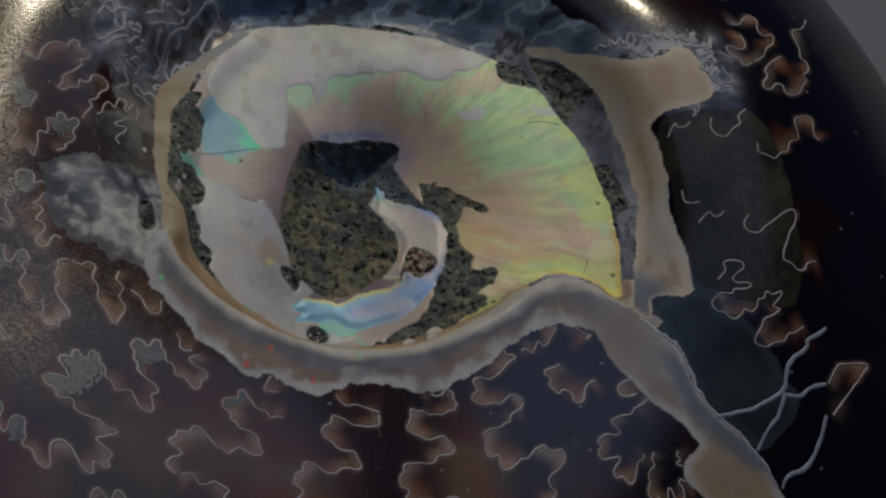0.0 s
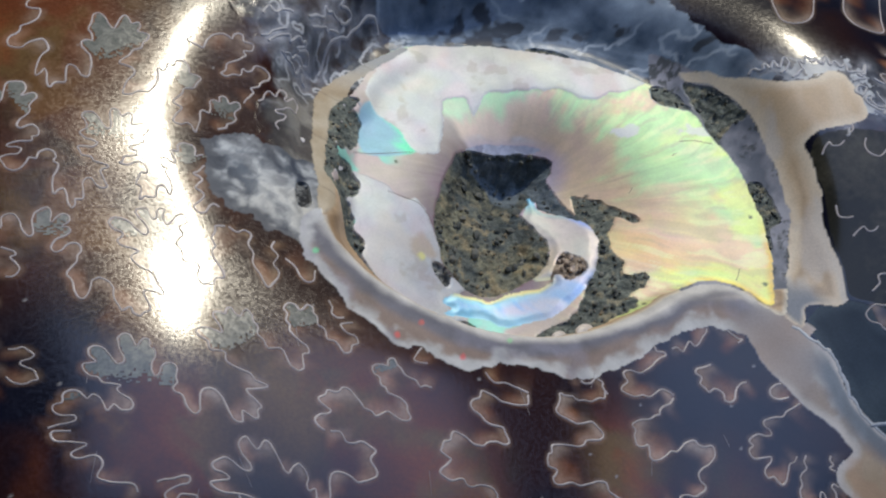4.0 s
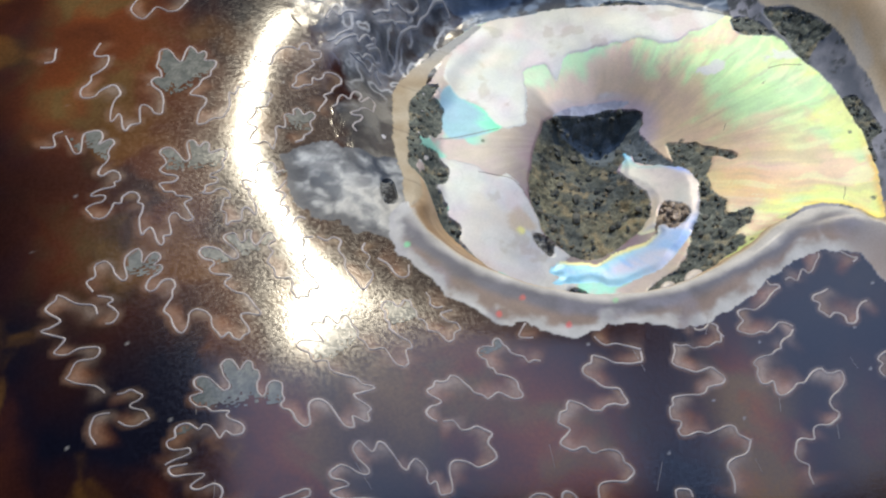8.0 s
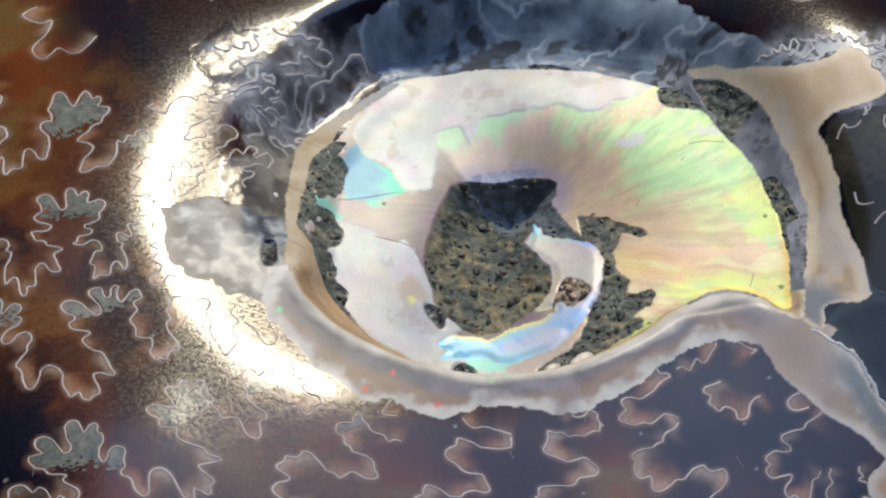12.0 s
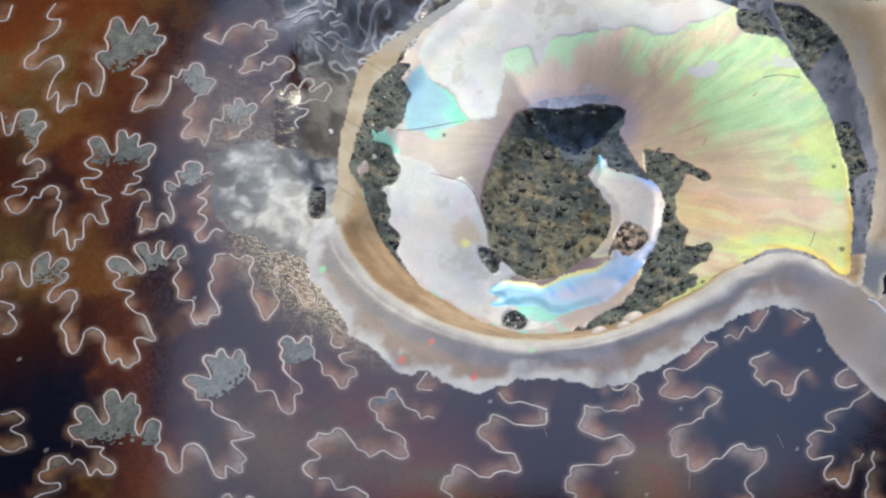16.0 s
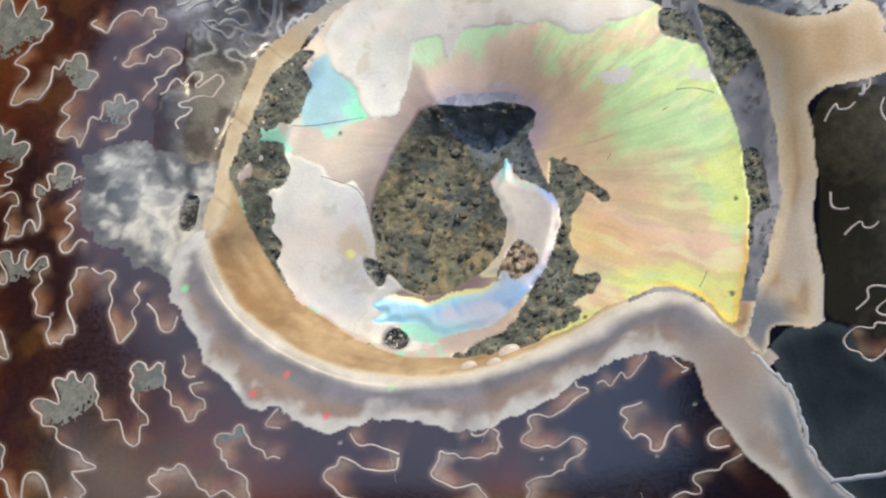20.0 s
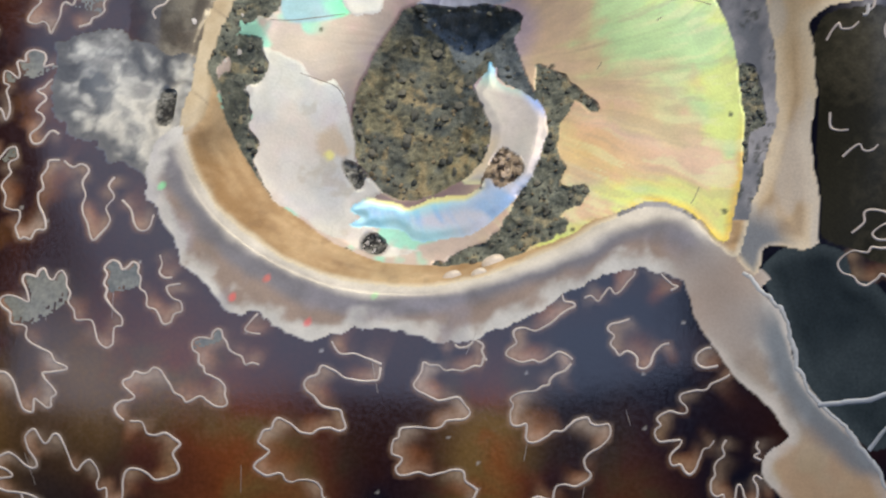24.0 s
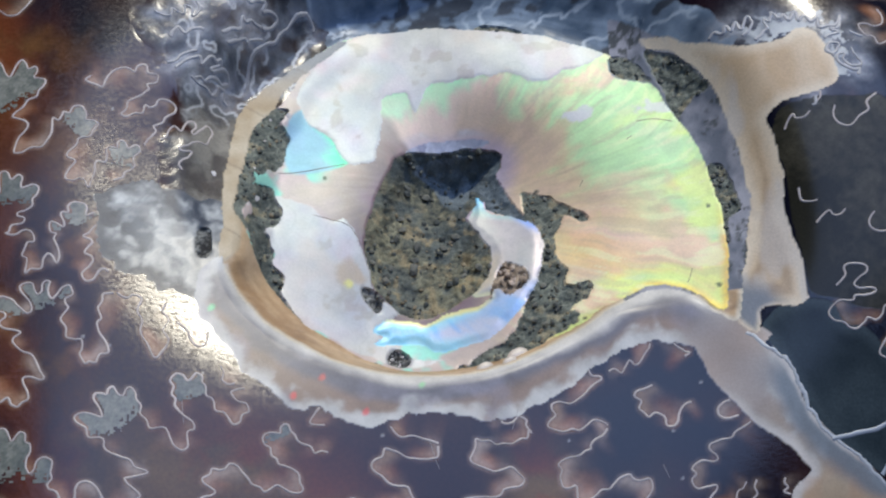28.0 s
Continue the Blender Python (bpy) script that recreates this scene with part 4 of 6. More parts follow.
FRILLS += [[1.457, 1.050, 1.483, 1.073, 1.513, 1.053, 1.532, 1.089, 1.557, 1.054, 1.581, 1.101, 1.611, 1.052, 1.645, 1.120, 1.664, 1.079, 1.640, 1.029, 1.609,
    1.008]]
FRILLS += [[1.671, 0.969, 1.706, 1.011, 1.731, 1.034, 1.723, 1.087, 1.751, 1.069, 1.763, 1.124, 1.793, 1.083, 1.818, 1.101, 1.842, 1.058, 1.877, 1.110, 1.891,
    1.053, 1.921, 1.080, 1.950, 1.041, 1.986, 1.057, 1.983, 1.009, 2.026, 1.009, 2.078, 1.021, 2.107, 1.072, 2.089, 1.006, 2.042, 0.991, 2.080, 0.964,
    2.034, 0.952, 2.003, 0.938]]
FRILLS += [[2.035, 0.833, 2.002, 0.863, 2.031, 0.901, 2.074, 0.890, 2.055, 0.852, 2.030, 0.827]]
FRILLS += [[2.127, 0.868, 2.150, 0.820, 2.173, 0.785, 2.143, 0.759, 2.101, 0.768, 2.083, 0.804, 2.092, 0.829, 2.066, 0.831, 2.052, 0.791, 2.080, 0.761, 2.128,
    0.737, 2.159, 0.742, 2.145, 0.711]]
FRILLS += [[2.144, 0.970, 2.187, 0.942, 2.208, 0.937]]
FRILLS += [[1.916, 0.605, 1.908, 0.564, 1.893, 0.559]]
CRACKS = []
CRACKS += [[1.086, 0.702, 1.171, 0.705, 1.264, 0.677]]
CRACKS += [[1.219, -0.273, 1.235, -0.244, 1.252, -0.195]]
CRACKS += [[-0.780, 0.546, -0.659, 0.553, -0.426, 0.604]]
CRACKS += [[0.770, 0.372, 0.790, 0.407]]
CRACKS += [[-0.610, 0.283, -0.517, 0.258, -0.423, 0.221, -0.355, 0.104]]
CRACKS += [[1.024, 0.600, 1.051, 0.617]]

# lobes that are filled with grey matrix: first suture, first point, last suture, last point
LOBES = [(1, 41, 2, 25), (2, 42, 3, 11), (3, 22, 3, 39), (6, 0, 6, 16), (7, 35, 8, 16), (8, 44, 9, 16), (11, 8, 11, 24), (12, 24, 13, 10), (18, 29, 19, 21), (18, 9, 18, 16), (20, 11, 20, 36), (21, 6, 21, 19), (24, 6, 24, 15)]

# ---------------------------------------------------------------- the plan as a fine grid
gx = np.concatenate([np.arange(-5.3, -3.5, 0.1), np.arange(-3.5, -2.3, 0.016), np.arange(-2.3, 2.2, 0.0088), np.arange(2.2, 3.2, 0.013), np.arange(3.2, 5.4, 0.1)])
gy = np.concatenate([np.arange(-5.3, -2.6, 0.1), np.arange(-2.6, -1.9, 0.012), np.arange(-1.9, 1.9, 0.0088), np.arange(1.9, 2.6, 0.02), np.arange(2.6, 5.4, 0.1)])
gx, gy = (g[np.append(True, np.diff(g) > 0.004)] for g in (gx, gy))
X, Y = np.meshgrid(gx, gy)
WX = X + 0.035 * fbm(X * 9, Y * 9, 11, 4)
WY = Y + 0.035 * fbm(X * 9, Y * 9, 31, 4)


def grains(x, y, seed):
    """Crystal grains on a unit lattice: distance to the nearest seed, and a random number for each grain."""
    rng = np.random.RandomState(seed)
    jx, jy, rnd = rng.rand(128, 128), rng.rand(128, 128), rng.rand(128, 128)
    ix, iy = np.floor(x).astype(int), np.floor(y).astype(int)
    best, value = np.full(x.shape, 9.0), np.zeros(x.shape)
    for a in (-1, 0, 1):
        for b in (-1, 0, 1):
            i, j = (ix + a) % 128, (iy + b) % 128
            d = (ix + a + jx[i, j] - x) ** 2 + (iy + b + jy[i, j] - y) ** 2
            value = np.where(d < best, rnd[i, j], value)
            best = np.minimum(best, d)
    return np.sqrt(best), value


def region(points, ragged=1.0, n=5):
    """Distance to an outline with a worn, ragged edge, negative inside."""
    line = curve(points, n=n)
    lo, hi = line.min(0) - 0.45, line.max(0) + 0.45
    j = slice(*np.searchsorted(gy, (lo[1], hi[1])))
    i = slice(*np.searchsorted(gx, (lo[0], hi[0])))
    out = np.full(X.shape, 0.5)
    x = X[j, i] + ragged * (WX - X)[j, i]
    y = Y[j, i] + ragged * (WY - Y)[j, i]
    out[j, i] = signed(x, y, line)
    return out


d_bowl, d_crest = region(BOWL, 0.4), region(CREST, 0.3)
d_band, d_sept, d_top = region(BAND, 1.5), region(SEPTUM, 0.5), region(TOPBLUE, 1.5)
d_cryst, d_coral = region(CRYSTAL, 2.6), region(CORAL, 3.0)
d_disc, d_blue = region(DISC, 0.6), region(BLUE, 0.7)
d_right = region(RSTRIP, 1.5)
d_left = np.minimum(np.minimum(region(LSTRIP, 0.9), region(LSTRIP_LOW, 0.9)), region(LSTRIP_TAIL, 0.5))
d_oval, d_spot, d_brown = region(OVAL, 1.0), region(SPOT, 0.8), region(BROWN, 1.0)
d_rdark, d_tri = region(RDARK, 1.2), region(TRI, 0.8)
d_stem, d_hole, d_stick, d_tblob, d_rblob = region(STEM, 0.5), region(HOLE, 0.5), region(STICK, 0.3), region(TBLOB, 0.6), region(RBLOB, 0.5)
d_pale, d_pale2, d_teal = region(PALE_TOP, 1.3), region(PALE_LEFT, 1.2), region(TEAL, 0.3)
d_hollow, d_gleam = region(HOLLOW, 0.5), region(GLEAM, 0.6)
d_frill = region(ARMFRILL, 3.0) + 0.16 * np.abs(fbm(X * 15, Y * 15, 167, 3))
d_tan = region(TANSTRIP, 0.5)
d_black, d_olive = region(BLACKR, 0.4), region(OLIVE, 0.5)

KINDS = ["polished_shell", "shell_band", "septum", "blue_matrix", "crystal_patch", "frilled_patch", "dark_chamber", "olive_chamber", "umbilical_wall", "shoulder_matrix",
         "nacre_layer", "inner_whorl", "stone_core", "stone_strip_right", "stone_strip_left", "stone_oval", "stone_spot", "brown_crystal", "stone_wedge", "stone_pocket", "white_shell_layer", "white_shell_layer", "stone_hollow", "inner_gleam", "septum_stem", "white_fringe", "rim_strip"]
kind = np.zeros(X.shape, int)
kind[d_olive < 0] = 7
kind[d_top < 0.12] = 3
kind[d_coral < 0.08] = 5
kind[d_cryst < 0] = 4
kind[d_frill < 0] = 25
kind[d_black < 0] = 6
kind[(d_crest < 0.13) & (X > 1.0) & (Y > -0.25) & (d_sept > 0)] = 9
kind[d_band < 0] = 1
kind[d_stem < 0] = 24
kind[(d_sept < 0.06) & (d_stem < 0.06) & (d_band > 0)] = 24
kind[d_sept < 0] = 2
kind[d_crest < 0] = 8
kind[(d_crest < 0) & (X > 0.9) & (Y > -0.35)] = 9
kind[(d_crest < 0) & (Y > 1.0) & (X < 1.0)] = 3
kind[d_tan < -0.025] = 26
kind[d_hole < 0] = 16
kind[(d_tblob < 0) | (d_rblob < -0.01)] = 18
kind[d_tri < 0] = 18
kind[d_rdark < 0] = 19
bowl = (d_bowl < 0) & (d_tan > -0.025)
kind[bowl & (d_tblob > 0) & (d_rblob > 0)] = 10
kind[bowl & (d_pale < 0)] = 20
kind[bowl & (d_pale2 < 0)] = 21
kind[bowl & ((d_left < 0.01) | ((d_tan < 0.035 + 0.06 * fbm(X * 9, Y * 9, 167, 3)) & (X < -0.5) & (Y < 0.95)))] = 14
kind[bowl & ((d_right < 0.02) | (d_stick < 0))] = 13
kind[bowl & (d_blue < 0)] = 11
kind[bowl & (d_disc < 0)] = 12
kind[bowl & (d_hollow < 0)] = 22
kind[bowl & (d_blue < -0.01)] = 11
kind[bowl & (d_gleam < 0)] = 23
kind[bowl & (d_oval < 0)] = 15
kind[bowl & (d_spot < 0)] = 16
kind[bowl & (d_brown < 0)] = 17

# heights: floor, wall and whorl, then the relief of each region
b0, c0 = region(BOWL, 0.0), region(CREST, 0.0)
u = np.clip(b0 / np.maximum(b0 - c0, 1e-3), 0, 1)
u = np.where(c0 > 0, 1, np.where(b0 < 0, 0, u))
gentle = step(0.55, 0.95, Y)
u = u * (1 - gentle) + step(0, 0.45, b0) * gentle
beside = step(0.7, 1.0, X) * step(-0.45, -0.25, Y)
u = u * (1 - beside) + step(0, 0.4, b0) * beside
u = u + (np.clip(1 - Y / 1.1, 0.1, 1) - u) * step(0.16, 0.01, d_tan)


def blur(f, n, axis):
    """Mean over n cells to either side."""
    c = np.cumsum(np.concatenate([np.repeat(f.take([0], axis), n + 1, axis), f, np.repeat(f.take([-1], axis), n, axis)], axis), axis)
    m = f.shape[axis]
    return (c.take(range(2 * n + 1, m + 2 * n + 1), axis) - c.take(range(0, m), axis)) / (2 * n + 1)


for turn in range(2):
    u = blur(blur(u, 4, 0), 4, 1)
Z = h_inner(X, Y) * (1 - u) + h_outer(X, Y) * u
g1, v1 = grains(X * 20 + 16 * (WX - X), Y * 20 + 16 * (WY - Y), 52)
g2, v2 = grains(X * 42 + 40 * (WX - X), Y * 42 + 40 * (WY - Y), 53)
g3, v3 = grains(X * 85 + 60 * (WX - X), Y * 85 + 60 * (WY - Y), 54)
rough = (0.55 * (v1 - 0.5) + 0.35 * (v2 - 0.5) + 0.5 * fbm(X * 9, Y * 9, 51, 4)) * 0.8 - 0.15 * g2
stony = np.isin(kind, (12, 13, 14, 15, 16, 18, 19, 22))
Z = Z - np.where(kind == 22, 0.03 * step(0, 0.10, -d_hollow), 0)
Z = Z + np.where(stony, 0.026 * rough + 0.010 * (v3 - 0.5) - 0.008, 0)
Z = Z + np.where(kind == 17, 0.045 * rough + 0.012, 0)
Z = Z - np.where(np.isin(kind, (12, 22)), 0.07 * step(0, 0.16, -d_disc) + 0.05 * step(0, 0.20, -d_disc) * step(0.0, 0.55, Y + 0.45 * X), 0)
Z = Z + np.where(kind == 11, 0.012 * step(0, 0.05, -d_blue), 0)
Z = Z - np.where(np.isin(kind, (15, 16)), 0.012, 0)
Z = Z + np.where(np.isin(kind, (20, 21)), 0.003 * step(0, 0.01, -np.minimum(d_pale, d_pale2)), 0)
Z = Z + np.where(kind == 8, 0.012 * fbm(X * 12, Y * 12, 61, 3), 0)
Z = Z + np.where(np.isin(kind, (3, 5)), 0.004 * fbm(X * 10, Y * 10, 57, 3), 0)

# ---------------------------------------------------------------- colours of the minerals, with shade and sheen painted in where noted
theta = np.arctan2(Y - 0.45, X - 0.05)
out = np.clip(d_disc / np.maximum(d_disc - d_bowl, 1e-3), 0, 1)


def mix(a, b, t):
    t = np.clip(t, 0, 1)[..., None]
    return np.asarray(a) * (1 - t) + np.asarray(b) * t


def blot(x, y, r):
    return np.exp(-((X - x) ** 2 + (Y - y) ** 2) / r ** 2)


T = np.zeros(X.shape + (3,))
cloud = fbm(X * 1.6, Y * 1.6, 71, 4)
cloud2 = fbm(X * 3.2 + 0.9 * fbm(X * 2, Y * 2, 83, 3), Y * 3.2 + 0.9 * fbm(X * 2, Y * 2, 85, 3), 81, 5)
fine = fbm(X * 30, Y * 30, 91, 3)

# polished shell: near-black calcite with amber and red-brown depths
shell = mix((0.005, 0.005, 0.012), (0.024, 0.007, 0.006), 0.35 + 1.8 * cloud - 0.25 * (X + 0.2))
ember = fbm(X * 2.2 + 0.4 * cloud2, Y * 0.9, 87, 4)
shell = mix(shell, (0.19, 0.042, 0.007), 0.36 * step(-0.05, 0.45, ember + 0.2 * cloud2) * step(-0.9, -2.0, X))
shell = mix(shell, (0.30, 0.13, 0.022), 0.26 * step(0.15, 0.5, cloud2 + 0.4 * ember) * step(-1.3, -2.3, X))
for x, y, r, a in AMBER:
    shell = mix(shell, mix((0.22, 0.055, 0.014), (0.15, 0.080, 0.026), 0.4 + 2.5 * cloud2), 1.5 * a * np.exp(-((X - x) ** 2 * 1.4 + (Y - y) ** 2 * 0.55) / r ** 2) * (0.8 + 0.6 * cloud2))
gs, vs = grains(X * 16, Y * 16, 55)
shell = mix(shell, (0.40, 0.36, 0.33), 0.7 * (vs > 0.985) * step(0.16, 0.08, gs))
T[:] = shell

across = d_crest + 0.05 * fbm(X * 4, Y * 4, 97, 5)
soft = fbm(X * 3, Y * 3, 101, 3)
band = mix((0.64, 0.57, 0.50), (0.17, 0.155, 0.17), step(0.02, 0.09, across))
band = mix(band, (0.30, 0.205, 0.155), step(0.10, 0.18, across + 0.06 * soft) * 0.9)
band = mix(band, (0.56, 0.52, 0.48), step(0.08, 0.01, -d_band + 0.08 * fbm(X * 7, Y * 7, 99, 4)))
band = mix(band, (0.30, 0.27, 0.31), 0.45 * step(0.0, 0.35, fbm(X * 5, Y * 5, 105, 4)) * step(0.05, 0.1, across))
band = mix(band, (0.55, 0.50, 0.46), 0.6 * step(0.12, 0.34, fbm(X * 8, Y * 8, 107, 4)) * step(0.16, 0.24, across))
band = band * (1 + 0.30 * fbm(X * 10, Y * 10, 103, 4))[..., None]
# iridescent glints of the band, painted as fixed coloured flecks
for x, y, c in [(-0.77, -0.865, (0.80, 0.12, 0.10)), (-0.627, -0.765, (0.75, 0.16, 0.12)), (-0.431, -0.95, (0.80, 0.12, 0.12)), (-0.151, -0.803, (0.36, 0.70, 0.34)), (-1.145, -0.38, (0.20, 0.75, 0.35))]:
    band = mix(band, c, 0.7 * step(0.030, 0.012, np.hypot(1.3 * (X - x) - 0.7 * (Y - y), 0.9 * (Y - y) + 0.5 * (X - x)) + 0.012 * fbm(X * 40, Y * 40, 109, 2)))
T = np.where((kind == 1)[..., None], band, T)
sept = mix((0.56, 0.37, 0.21), (0.76, 0.60, 0.43), step(0.08, 0.0, -d_sept) * 0.8 + 0.25 + 0.6 * fbm(X * 9, Y * 3, 111, 4))
inner = -d_sept + 0.02 * fbm(X * 7, Y * 3, 117, 3)
sept = mix(sept, (0.40, 0.27, 0.17), 0.7 * step(0.05, 0.08, inner) * step(0.14, 0.10, inner) * step(0.55, 0.35, Y))
sept = mix(sept, (0.36, 0.24, 0.16), 0.7 * step(0.0, 0.3, fbm(X * 12, Y * 5, 118, 4)) * step(1.62, 1.50, X) * step(0.25, 0.05, Y))
sept = mix(sept, (0.62, 0.54, 0.48), 0.6 * step(0.05, 0.35, fbm(X * 6, Y * 2.5, 119, 4)))
sept = mix(sept, (0.13, 0.155, 0.19), 0.85 * step(-0.24, -0.40, Y + 0.08 * soft) * step(1.74, 1.60, X + 0.5 * (Y + 0.5)) * step(0.0, 0.03, inner))
T = np.where((kind == 2)[..., None], sept, T)


def contour(f):
    """Distance in centimetres to the zero line of a field on the plan."""
    fy, fx = np.gradient(f, gy, gx)
    return np.abs(f) / (np.hypot(fx, fy) + 0.4)


wisp = fbm(X * 6 + 0.8 * cloud2, Y * 6, 121, 4)
layer = fbm(d_crest * 26 + 0.6 * soft, theta * 3, 123, 3)
blue = mix((0.055, 0.085, 0.125), (0.34, 0.40, 0.47), 0.40 + 0.8 * fbm(X * 7, Y * 7, 131, 4) + 0.7 * layer * step(0.3, 0.05, np.abs(d_crest)))
blue = mix(blue, (0.50, 0.54, 0.58), 0.8 * step(0.016, 0.002, contour(wisp)) * step(-0.2, 0.2, cloud2 + 0.1))
blue = mix(blue, (0.03, 0.028, 0.03), 0.8 * step(0.28, 0.42, wisp))
T = np.where((kind == 3)[..., None], blue, T)
swirl = fbm(X * 6 + 0.9 * fbm(X * 8, Y * 8, 143, 3), Y * 6 + 0.9 * fbm(X * 8, Y * 8, 145, 3), 141, 5)
cryst = mix((0.10, 0.12, 0.15), (0.66, 0.64, 0.61), 1.0 + 2.0 * swirl + step(0.1, 0.0, -d_cryst) * 0.15)
cryst = mix(cryst, (0.66, 0.64, 0.60), 0.8 * step(0.020, 0.004, contour(swirl)))
cryst = mix(cryst, (0.66, 0.58, 0.47), step(0.48, 0.05, np.hypot(X + 1.30, Y + 0.16)) * 0.8 * (0.8 + swirl))
cryst = mix(cryst, (0.10, 0.10, 0.11), 0.5 * step(0.15, 0.4, fbm(X * 6 + swirl, Y * 6, 147, 4)))
cryst = mix(cryst, (0.035, 0.04, 0.055), 0.85 * step(0.13, 0.0, -np.minimum(d_cryst, d_frill - 0.12) + 0.12 * swirl))
T = np.where(np.isin(kind, (4, 25))[..., None], cryst, T)
lace = fbm(X * 5.5 + 0.12 * fbm(X * 15, Y * 15, 156, 2), Y * 5.5 + 0.12 * fbm(X * 15, Y * 15, 158, 2), 151, 3)
lace_line = contour(lace)
worn = step(0.0, 0.10, 0.08 - d_coral)
cover = 0.35 + 1.4 * fbm(X * 3, Y * 3, 161, 4)
coral = mix((0.014, 0.013, 0.018), (0.10, 0.105, 0.115), cover)
coral = mix(coral, (0.035, 0.018, 0.012), step(0.15, 0.35, fbm(X * 6, Y * 6, 164, 3)))
coral = mix(coral, mix((0.20, 0.19, 0.18), (0.15, 0.065, 0.02), 0.4 + 2 * cloud2), 0.8 * np.exp(-lace_line / 0.03) * (lace > 0))
tuft = fbm(X * 9 + 0.3 * cloud2, Y * 9, 163, 3)
coral = mix(coral, (0.42, 0.42, 0.42), 0.8 * np.exp(-contour(tuft) / 0.012) * step(0.25, 0.6, cover))
coral = mix(coral, (0.60, 0.57, 0.54), step(0.009, 0.004, lace_line) * step(0.0, 0.3, cover))
crust = mix((0.12, 0.10, 0.085), (0.30, 0.26, 0.21), 0.5 + 1.8 * fbm(X * 11, Y * 11, 169, 4))
coral = mix(coral, crust, 0.9 * step(0.30, 0.10, d_tan + 0.12 * cloud2) * step(0.95, 0.75, Y))
T = np.where((kind == 5)[..., None], T * (1 - worn[..., None]) + coral * worn[..., None], T)
T = np.where((kind == 6)[..., None], mix((0.012, 0.019, 0.024), (0.04, 0.053, 0.060), 0.4 + cloud2 + step(0.08, 0.0, -d_black)), T)
dendrite = fbm(X * 9, Y * 9, 165, 4)
olive = mix((0.020, 0.018, 0.012), (0.065, 0.055, 0.036), 0.4 + 1.5 * cloud2 + fine * 0.6)
olive = mix(olive, (0.22, 0.20, 0.16), 0.7 * step(0.02, 0.006, contour(dendrite)) * step(0.30, 0.05, np.hypot(X - 2.05, Y - 0.75)))
T = np.where((kind == 7)[..., None], olive, T)
around = np.arctan2(Y - 0.3, X - 0.2)
wall = mix((0.36, 0.20, 0.09), (0.60, 0.40, 0.23), 0.5 + 0.9 * fbm(X * 4, Y * 4, 171, 4) + 0.4 * fbm(d_crest * 30, around * 7, 172, 4) + 0.4 * fine)
wall = mix(wall, (0.20, 0.11, 0.06), 0.3 * step(0.2, 0.5, fbm(X * 14, Y * 14, 174, 4)))
wall = mix(wall, (0.72, 0.62, 0.48), 0.9 * step(0.035, 0.0, -d_crest + 0.01 * fbm(X * 14, Y * 14, 173, 2)) * (d_tan > 0.02))
strip = mix((0.42, 0.30, 0.18), (0.58, 0.47, 0.33), 0.5 + 1.5 * fbm(X * 6, Y * 6, 175, 3))
strip = mix(strip, (0.30, 0.30, 0.29), step(0.95, 1.25, Y + 0.2 * soft))
strip = mix(strip, (0.12, 0.08, 0.06), 0.4 * step(0.012, 0.004, np.abs(np.mod(X + 1.3 * Y + 0.05 * soft, 0.62) - 0.3)) * step(0.1, 0.3, fbm(X * 5, Y * 5, 177, 2) + 0.3))
wall = mix(wall, strip, step(0.02, 0.0, d_tan))
T = np.where(np.isin(kind, (8, 26))[..., None], wall, T)
side_stone = mix((0.15, 0.155, 0.18), (0.42, 0.39, 0.41), 0.5 + 1.6 * fbm(X * 9, Y * 6, 181, 5))
side_stone = mix(side_stone, (0.05, 0.055, 0.05), 0.8 * step(0.1, 0.3, rough + 0.3 * fbm(X * 4, Y * 4, 183, 2)))
T = np.where((kind == 9)[..., None], side_stone, T)

# nacre, iridescent sheen baked into the tint: pale on the left and along the top, green to pink in the fan on the right
bent = theta + 0.05 * fbm(X * 2.5, Y * 2.5, 189, 3) - 0.22 * out
ray = fbm(bent * 15, out * 1.6, 191, 4)
hue = fbm(bent * 7, out * 1.3 + 4, 193, 3)
o2 = out + 0.07 * ray + 0.05 * cloud2
o3 = out + 0.02 * ray + 0.05 * cloud2
patchy = fbm(bent * 5 + 0.5 * cloud2, out * 3.2, 197, 4)
fleck = 0.6 * fbm(bent * 22, out * 6, 199, 3) + 0.6 * fbm(X * 9, Y * 9, 201, 4)
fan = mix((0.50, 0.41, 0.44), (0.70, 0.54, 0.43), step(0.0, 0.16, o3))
fan = mix(fan, (0.74, 0.60, 0.44), step(0.25, 0.55, out + 0.5 * patchy))
fan = mix(fan, (0.54, 0.73, 0.46), 0.8 * step(0.48, 0.88, out + 0.75 * patchy + 0.22 * (Y - 0.45) + 0.15 * fleck))
fan = mix(fan, (0.86, 0.80, 0.34), 0.5 * step(0.74, 0.98, out + 0.40 * hue + 0.25 * fleck) * step(0.95, 0.55, Y))
fan = mix(fan, (0.80, 0.56, 0.50), 0.5 * step(0.12, 0.36, -patchy + 0.3 * ray) * step(0.3, 0.5, out))
fan = mix(fan, (0.86, 0.52, 0.20), 0.7 * step(0.05, 0.0, -d_bowl) * step(0.2, -0.1, Y) * step(0.85, 1.1, X))
fan = mix(fan, (0.85, 0.56, 0.30), 0.45 * np.exp(-((X - 0.78) ** 2 + (Y + 0.05) ** 2) / 0.05) * step(-0.2, 0.3, ray + 0.1))
fan = fan * (1 + 0.16 * fleck)[..., None]
streak = fbm(bent * 30, out * 5 + 0.6 * cloud2, 203, 4)
fan = mix(fan, (0.84, 0.82, 0.58), 0.45 * step(0.10, 0.32, streak) * step(0.3, 0.7, out))
